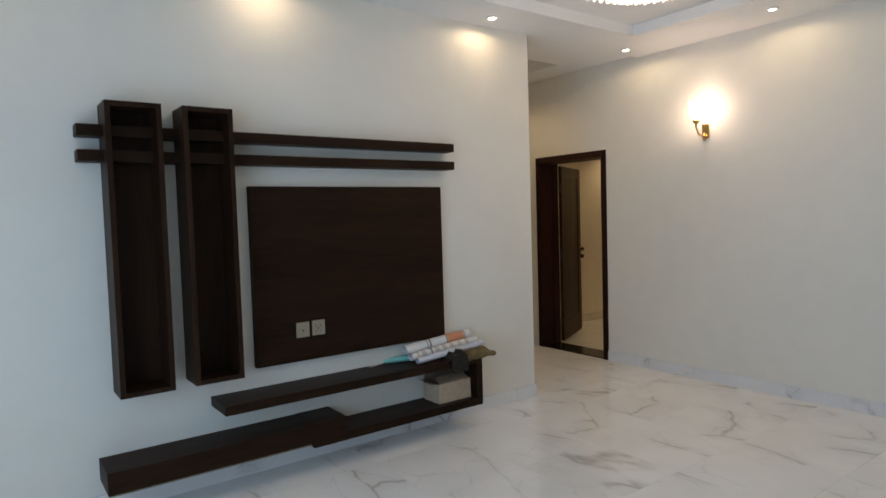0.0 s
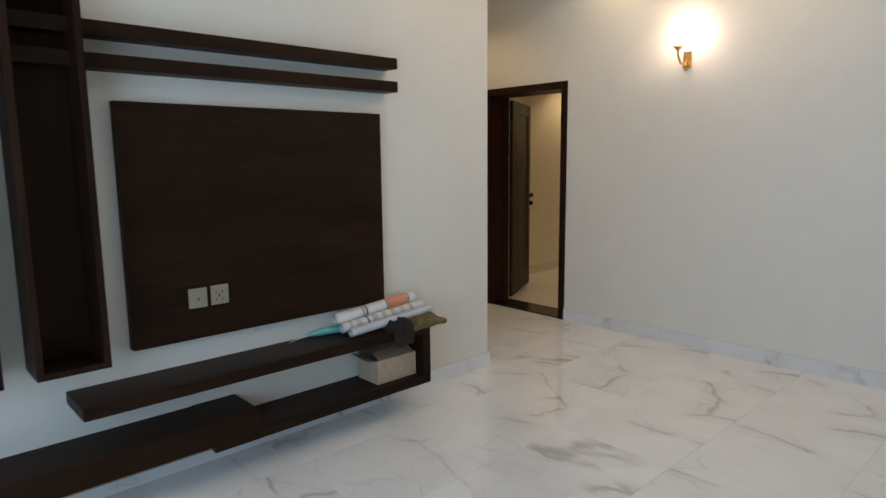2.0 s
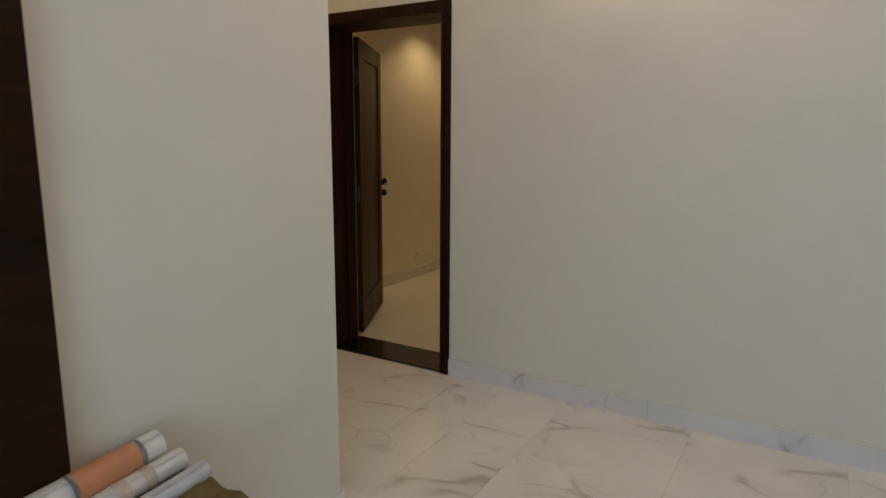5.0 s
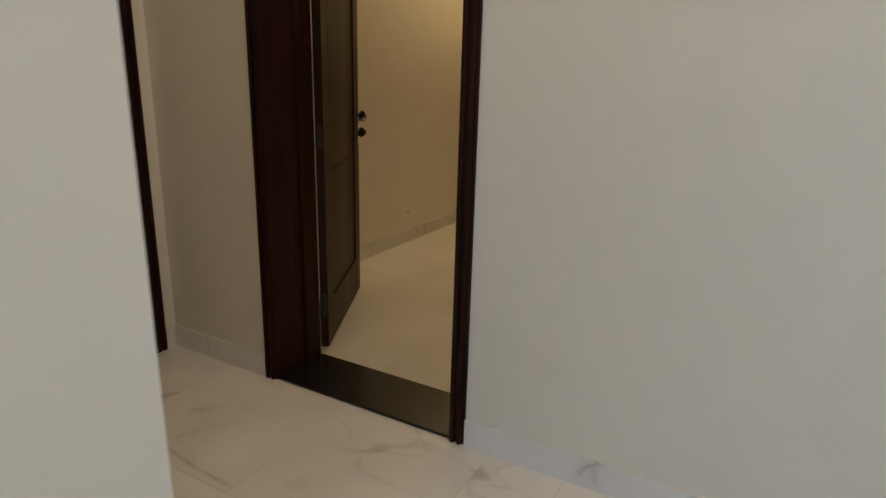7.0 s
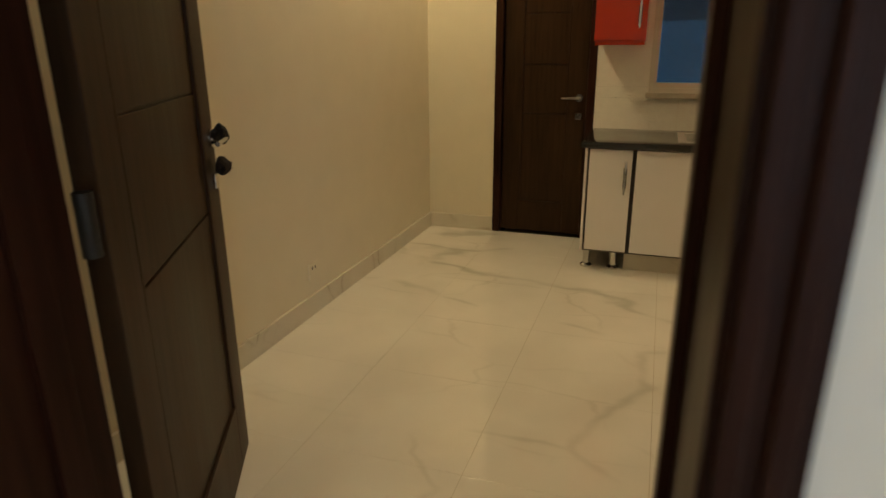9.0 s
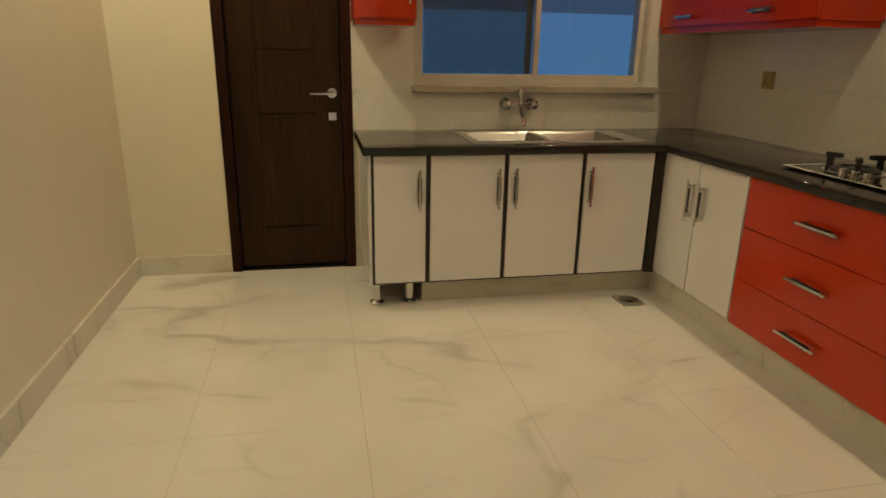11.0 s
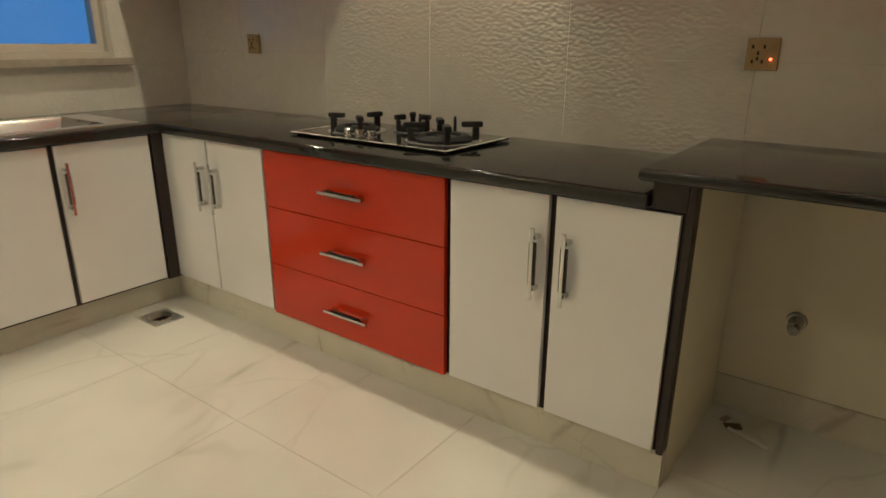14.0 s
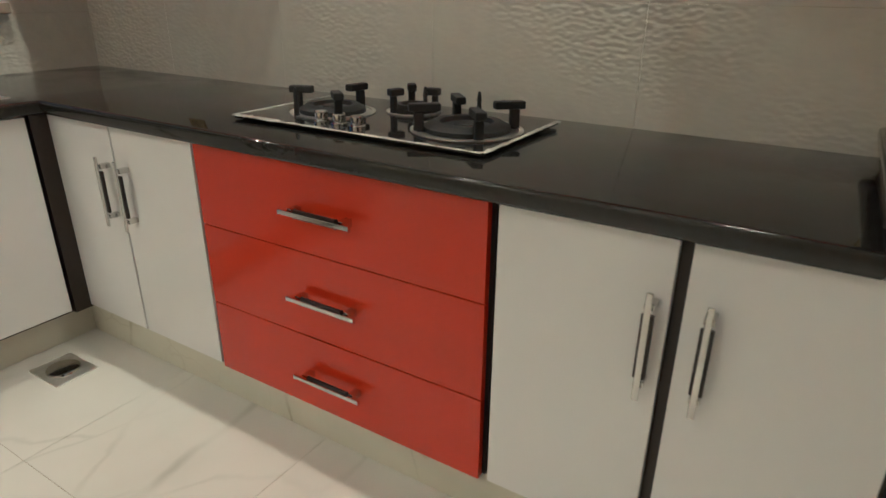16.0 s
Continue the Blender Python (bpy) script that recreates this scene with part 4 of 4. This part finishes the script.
for s in (-1, 1):
    y = TYC + s * 0.075
    part("flange", rods(((tx, y, TZ), (tx - 0.012, y, TZ), 0.036, 0.032)), CHROME, tap, smooth=True)
    part("inlet", rods(((tx - 0.012, y, TZ), (tx - 0.055, y, TZ), 0.016)), CHROME, tap, smooth=True)
    k = part("knob", lathe([(0.010, -0.024), (0.024, -0.018), (0.029, 0.0), (0.024, 0.018), (0.010, 0.024)], (0, 0, 0)), CHROME, tap, smooth=True)
    k.matrix_basis = pose(0, 0, 0, 0, -90, 0)
    k.location = Vector((tx - 0.075, y, TZ)) - ORIGIN[tap]
    for v in k.data.vertices:
        v.co += ORIGIN[tap]
part("body", rods(((tx - 0.055, TYC - 0.085, TZ), (tx - 0.055, TYC + 0.085, TZ), 0.013)), CHROME, tap, smooth=True)
part("upstand", rods(((tx - 0.055, TYC - 0.005, TZ), (tx - 0.055, TYC - 0.005, TZ + 0.05), 0.017), ((tx - 0.055, TYC - 0.005, TZ + 0.05), (tx - 0.055, TYC - 0.005, TZ + 0.088), 0.023, 0.020)), CHROME, tap, smooth=True)
part("spout", tube([(tx - 0.055, TYC, TZ), (tx - 0.10, TYC + 0.008, TZ - 0.03), (tx - 0.16, TYC + 0.018, TZ - 0.055), (tx - 0.20, TYC + 0.024, TZ - 0.066), (tx - 0.222, TYC + 0.026, TZ - 0.105)], 0.0115), CHROME, tap, smooth=True)

# hob
HX0, HX1, HY0, HY1, HZ = 2.036, 2.748, -1.50, -1.115, CT
hob = thing("gas_hob", (2.39, -1.3, CT), "black glass three-burner gas hob with film still on its edges", "gas hob")
part("glass_top", boxes((HX0, HX1, HY0, HY1, HZ + 0.004, HZ + 0.012), bevel=0.003), BLACKGLASS, hob)
part("tray", boxes((HX0 + 0.03, HX1 - 0.03, HY0 + 0.03, HY1 - 0.03, HZ + 0.0005, HZ + 0.004)), BLACKIRON, hob)


def wrap_strip(a, b, wide, seed):
    """A strip of crumpled wrapping along an edge of the glass."""
    a, b = Vector(a), Vector(b)
    d = b - a
    n = 26
    side = Vector((-d.y, d.x, 0)).normalized()
    pts = []
    bm = bmesh.new()
    for i in range(n + 1):
        p = a + d * i / n
        k = noise.noise(Vector((i * 0.7, seed, 0)))
        w = wide * (0.7 + 0.6 * k)
        row = [bm.verts.new(p - side * w * 0.4 + Vector((0, 0, HZ + 0.004))), bm.verts.new(p - side * w * 0.3 + Vector((0, 0, HZ + 0.0135 + 0.003 * k))), bm.verts.new(p + side * w * 0.6 + Vector((0, 0, HZ + 0.0128)))]
        pts.append(row)
    for lo, hi in zip(pts, pts[1:]):
        for k in range(2):
            bm.faces.new((lo[k], lo[k + 1], hi[k + 1], hi[k]))
    return bm


for a, b, w, sd in (((HX1, HY1, 0), (HX0, HY1, 0), 0.016, 1), ((HX0, HY1, 0), (HX0, HY0, 0), 0.018, 2), ((HX1, HY0, 0), (HX1, HY1, 0), 0.020, 3), ((HX1 - 0.0, HY1 - 0.006, 0), (HX1 - 0.16, HY1 - 0.004, 0), 0.035, 4)):
    part("wrapping_film", wrap_strip(a, b, -w, sd), PLASTICWRAP, hob, "crumpled clear protective film")


def burner(x, y, r, arms, turn):
    z = HZ + 0.012
    b = part("burner", lathe([(r * 1.0, 0.0), (r * 1.0, 0.012), (r * 0.90, 0.016), (r * 0.80, 0.022), (r * 0.62, 0.022), (r * 0.58, 0.012), (r * 0.34, 0.012), (r * 0.30, 0.018), (r * 0.1, 0.019)], (x, y, z)), BLACKIRON, hob, "black cast burner", smooth=True)
    part("drip_ring", lathe([(r * 1.28, 0.0), (r * 1.30, 0.003), (r * 1.18, 0.004), (r * 1.17, 0.0015)], (x, y, z), 40), STEEL, b, "bright trim ring", smooth=True)
    for i in range(arms):
        a = turn + 2 * math.pi * i / arms
        bm = bmesh.new()
        for rows in ((1.0, 1.22, -0.016, 0.016, 0.0, 0.046), (0.62, 1.34, -0.02, 0.02, 0.046, 0.064)):
            r0, r1, t0, t1, z0, z1 = rows
            box(bm, r * r0, r * r1, t0 * 0.6, t1 * 0.6, z0, z1, bevel=0.004)
        bmesh.ops.transform(bm, matrix=Matrix.Translation((x, y, z)) @ Matrix.Rotation(a, 4, "Z"), verts=bm.verts)
        part("pan_support", bm, BLACKIRON, b, "black cast pan support")


burner(2.57, -1.285, 0.085, 3, 0.35)
burner(2.17, -1.285, 0.100, 4, 0.75)
burner(2.40, -1.405, 0.055, 3, 1.2)
for x, y in ((2.60, -1.185), (2.35, -1.385), (2.20, -1.395)):
    part("igniter", rods(((x, y, HZ + 0.012), (x, y, HZ + 0.06), 0.007, 0.005), ((x, y, HZ + 0.06), (x, y, HZ + 0.082), 0.0065, 0.003), seg=8), BLACKIRON, hob, smooth=True)
for x in (2.50, 2.445, 2.39):
    k = part("knob", lathe([(0.019, 0.0), (0.019, 0.006), (0.016, 0.008), (0.016, 0.026), (0.014, 0.028), (0.005, 0.028)], (x, -1.165, HZ + 0.012)), CHROME, hob, "chrome control knob", smooth=True)

# upper cabinets
UZ, UT = 1.372, 2.12


def wall_unit(name, x0, x1, y0, y1, cuts, axis, label):
    u = thing(name, ((x0 + x1) / 2, (y0 + y1) / 2, UZ), label, "wall cabinet", "red wall cabinets")
    part("carcass", boxes((x0, x1, y0, y1, UZ + 0.02, UT), bevel=0.001), RED, u)
    front = {"y": y1, "x": x0}[axis]
    for a, b in zip(cuts, cuts[1:]):
        if axis == "y":
            d = part("cabinet_door", boxes((a + 0.002, b - 0.002, front, front + 0.018, UZ + 0.028, UT), bevel=0.0015), RED, u, "red gloss door")
            bar_handle(d, ((a + b) / 2, front + 0.018, UZ + 0.075), (1, 0, 0), (0, 1, 0), 0.16)
        else:
            d = part("cabinet_door", boxes((front - 0.018, front, a + 0.002, b - 0.002, UZ + 0.028, UT), bevel=0.0015), RED, u, "red gloss door")
            bar_handle(d, (front - 0.018, a + 0.04, UZ + 0.17), (0, 0, 1), (-1, 0, 0), 0.16)
    if axis == "y":
        part("valance", boxes((x0 + 0.006, x1 - 0.006, y0 + 0.01, y1 + 0.004, UZ - 0.006, UZ + 0.0195), bevel=0.001), RED, u)
    else:
        part("valance", boxes((x0 + 0.01, x1 - 0.01, y0 + 0.006, y1 - 0.006, UZ - 0.006, UZ + 0.0195), bevel=0.001), RED, u)


wall_unit("wall_cabinet", 2.886, KE - 0.012, KS + 0.012, -1.275, [2.886, 3.51, KE - 0.014], "y", "red gloss wall cabinet in the kitchen corner")
wall_unit("wall_cabinet", WT + 0.01, 1.915, KS + 0.012, -1.275, [WT + 0.01, 0.84, 1.38, 1.915], "y", "red gloss wall cabinet above the raised worktop")
wall_unit("wall_cabinet", 3.81, KE - 0.012, 0.236, 0.545, [0.236, 0.545], "x", "narrow red gloss wall cabinet beside the window")


def kitchen_socket(x, z, label, lit):
    s = thing("wall_socket", (x, KS + 0.012, z), label, "socket", "kitchen wall sockets")
    y = KS + 0.012
    part("plate", boxes((x - 0.043, x + 0.043, y, y + 0.01, z - 0.044, z + 0.044), bevel=0.003), YELLOWPLATE, s)
    for dx, dz in ((-0.004, 0.020), (0.026, 0.020), (0.011, 0.003), (-0.002, -0.020), (0.024, -0.020), (0.011, -0.012)):
        part("slot", boxes((x + dx - 0.003, x + dx + 0.003, y + 0.0095, y + 0.0112, z + dz - 0.005, z + dz + 0.005)), DARKHOLE, s)
    part("switch", boxes((x - 0.032, x - 0.016, y + 0.01, y + 0.014, z + 0.006, z + 0.036), bevel=0.001), YELLOWPLATE, s)
    if lit:
        part("indicator", boxes((x - 0.026, x - 0.021, y + 0.01, y + 0.0135, z - 0.016, z - 0.010), bevel=0.001), REDLED, s, "glowing red neon indicator")


kitchen_socket(1.276, 1.118, "yellowed switched socket with a lit red indicator", True)
kitchen_socket(3.528, 1.130, "yellowed switched socket beside the corner", False)
low = thing("wall_socket", (2.315, KN, 0.236), "cream low wall socket above the skirting", "socket")
part("plate", boxes((2.27, 2.36, KN - 0.008, KN, 0.19, 0.28), bevel=0.002), KPAINT, low)
for dx in (-0.015, 0.015):
    part("slot", boxes((2.315 + dx - 0.004, 2.315 + dx + 0.004, KN - 0.0095, KN - 0.007, 0.245, 0.262)), DARKHOLE, low)

bed = thing("wall_socket", (2.06, 6.1, 0.21), "small brown wall socket above the bedroom skirting", "socket")
part("plate", boxes((2.02, 2.10, 6.09, 6.1, 0.17, 0.25), bevel=0.002), YELLOWPLATE, bed)
for dx in (-0.014, 0.014):
    part("slot", boxes((2.06 + dx - 0.004, 2.06 + dx + 0.004, 6.0885, 6.091, 0.20, 0.216)), DARKHOLE, bed)

valve = thing("water_valve", (1.066, KS, 0.348), "chrome wall water outlet in the appliance space", "water valve")
part("flange", rods(((1.066, KS, 0.348), (1.066, KS + 0.012, 0.348), 0.030, 0.026)), BOWLSTEEL, valve, smooth=True)
part("outlet", rods(((1.066, KS + 0.012, 0.348), (1.066, KS + 0.05, 0.340), 0.022, 0.020), ((1.066, KS + 0.05, 0.340), (1.066, KS + 0.065, 0.338), 0.015)), BOWLSTEEL, valve, smooth=True)

drain = thing("floor_drain", (3.365, -0.839, 0), "square stainless floor drain with round cover", "floor drain")
part("plate", boxes((3.285, 3.445, -0.905, -0.775, 0.0, 0.004), bevel=0.001), STEEL, drain)
part("cover", lathe([(0.050, 0.004), (0.048, 0.009), (0.02, 0.011), (0.004, 0.011)], (3.365, -0.84, 0)), CHROME, drain, smooth=True)

for i, (x, y, a, lx, ly) in enumerate(((1.17, -1.47, 30, 0.05, 0.03), (1.12, -1.43, -20, 0.13, 0.014), (1.20, -1.50, 70, 0.035, 0.02))):
    bm = bmesh.new()
    bmesh.ops.create_grid(bm, x_segments=6, y_segments=4, size=0.5)
    for v in bm.verts:
        v.co = Vector((v.co.x * lx, v.co.y * ly, 0.006 + 0.005 * noise.noise(Vector((v.co.x * 6, v.co.y * 6, i)))))
    bmesh.ops.solidify(bm, geom=bm.faces[:], thickness=0.003)
    bmesh.ops.transform(bm, matrix=pose(x, y, 0, 0, 0, a), verts=bm.verts)
    solid("debris", bm, (CLOTH, PAPER, CARD)[i], "scrap of litter lying on the floor", "debris", (x, y, 0), "scraps under the raised worktop")

# ---- tiles, last ----


def tile_floor(name, x0, x1, y0, y1, ox, oy, size, mat, label, skip=()):
    """Sunk bed with separate polished tiles on it; edge tiles are cut to fit."""
    base = structure(name, boxes((x0, x1, y0, y1, -0.06, -0.0015)), KGROUT if mat is KFLOOR else GROUT, label, "floor")
    shapes = {}
    i0, i1 = math.floor((x0 - ox) / size), math.ceil((x1 - ox) / size)
    j0, j1 = math.floor((y0 - oy) / size), math.ceil((y1 - oy) / size)
    for i in range(i0, i1):
        for j in range(j0, j1):
            a, b = max(x0, ox + i * size), min(x1, ox + (i + 1) * size)
            c, d = max(y0, oy + j * size), min(y1, oy + (j + 1) * size)
            if b - a < 0.01 or d - c < 0.01:
                continue
            key = (round(b - a, 3), round(d - c, 3))
            if key not in shapes:
                bm = boxes((-(b - a) / 2 + 0.0007, (b - a) / 2 - 0.0007, -(d - c) / 2 + 0.0007, (d - c) / 2 - 0.0007, -0.0012, 0.0))
                data = bpy.data.meshes.new("floor_tile")
                bm.to_mesh(data)
                bm.free()
                data.materials.append(mat)
                shapes[key] = data
            ob = new("floor_tile", shapes[key])
            ob.location = ((a + b) / 2, (c + d) / 2, 0)
            ob.parent = base


tile_floor("floor_lounge", LW, 0.0, LS, TVY, -2.72, -2.15, 0.6775, FLOOR, "polished white marble-look tiled floor with grey veins")
tile_floor("floor_passage", TVX, 0.0, TVY, HALLN, -2.72, -2.15, 0.6775, FLOOR, "polished white marble-look tiled passage floor")
tile_floor("floor_kitchen", WT, KE, KS, KN, 1.855, 0.032, 0.592, KFLOOR, "polished cream marble-look tiled kitchen floor")
tile_floor("floor_bedroom", -3.4, 3.0, KN + 0.2, 6.1, 0, 2.0, 0.6, KFLOOR, "polished cream marble-look tiled bedroom floor")
structure("floor_thresholds", boxes((0.0, WT, -0.1, DW + 0.1, -0.06, -0.011), (TVX, 0, HALLN, KN + 0.2, -0.06, -0.011)), GROUT, "grey bed under the door thresholds", "floor")

# glazed wall tiles
WTILE = wave_tile("cream_rippled_wall_tile", (0.80, 0.78, 0.70))
shapes = {}


def wall_tiles(parent, along, fixed, a0, a1, o, z0, z1, skip=()):
    w, h = 0.585, 0.30
    for i in range(math.floor((a0 - o) / w), math.ceil((a1 - o) / w)):
        for j in range(math.ceil((z1 - z0) / h)):
            a, b = max(a0, o + i * w), min(a1, o + (i + 1) * w)
            c, d = z0 + j * h, min(z1, z0 + (j + 1) * h)
            if b - a < 0.01:
                continue
            pieces = [(a, b, c, d)]
            for s0, s1, t0, t1 in skip:
                if a < s1 and b > s0 and c < t1 and d > t0:
                    low, high = max(c, t0), min(d, t1)
                    pieces = [(a, b, c, low), (a, min(b, s0), low, high), (max(a, s1), b, low, high), (a, b, high, d)]
            for a_, b_, c_, d_ in pieces:
                if b_ - a_ < 0.01 or d_ - c_ < 0.01:
                    continue
                key = (along, round(b_ - a_, 3), round(d_ - c_, 3))
                if key not in shapes:
                    u, v = (b_ - a_) / 2 - 0.0006, (d_ - c_) / 2 - 0.0004
                    bm = boxes((-u, u, 0, 0.010, -v, v)) if along == "x" else boxes((-0.010, 0, -u, u, -v, v))
                    data = bpy.data.meshes.new("wall_tile")
                    bm.to_mesh(data)
                    bm.free()
                    data.materials.append(WTILE)
                    shapes[key] = data
                ob = new("wall_tile", shapes[key])
                ob.location = ((a_ + b_) / 2, fixed, (c_ + d_) / 2) if along == "x" else (fixed, (a_ + b_) / 2, (c_ + d_) / 2)
                ob.parent = parent


wall_tiles(bpy.data.objects["wall_kitchen_south"], "x", KS, WT + 0.005, KE, 1.292, 0.797, 2.58)
wall_tiles(bpy.data.objects["wall_kitchen_east"], "y", KE, KS + 0.01, KDR, 0.0, 0.797, 2.58, [(WY0, WY1, WZ0 - 0.037, WZ1)])
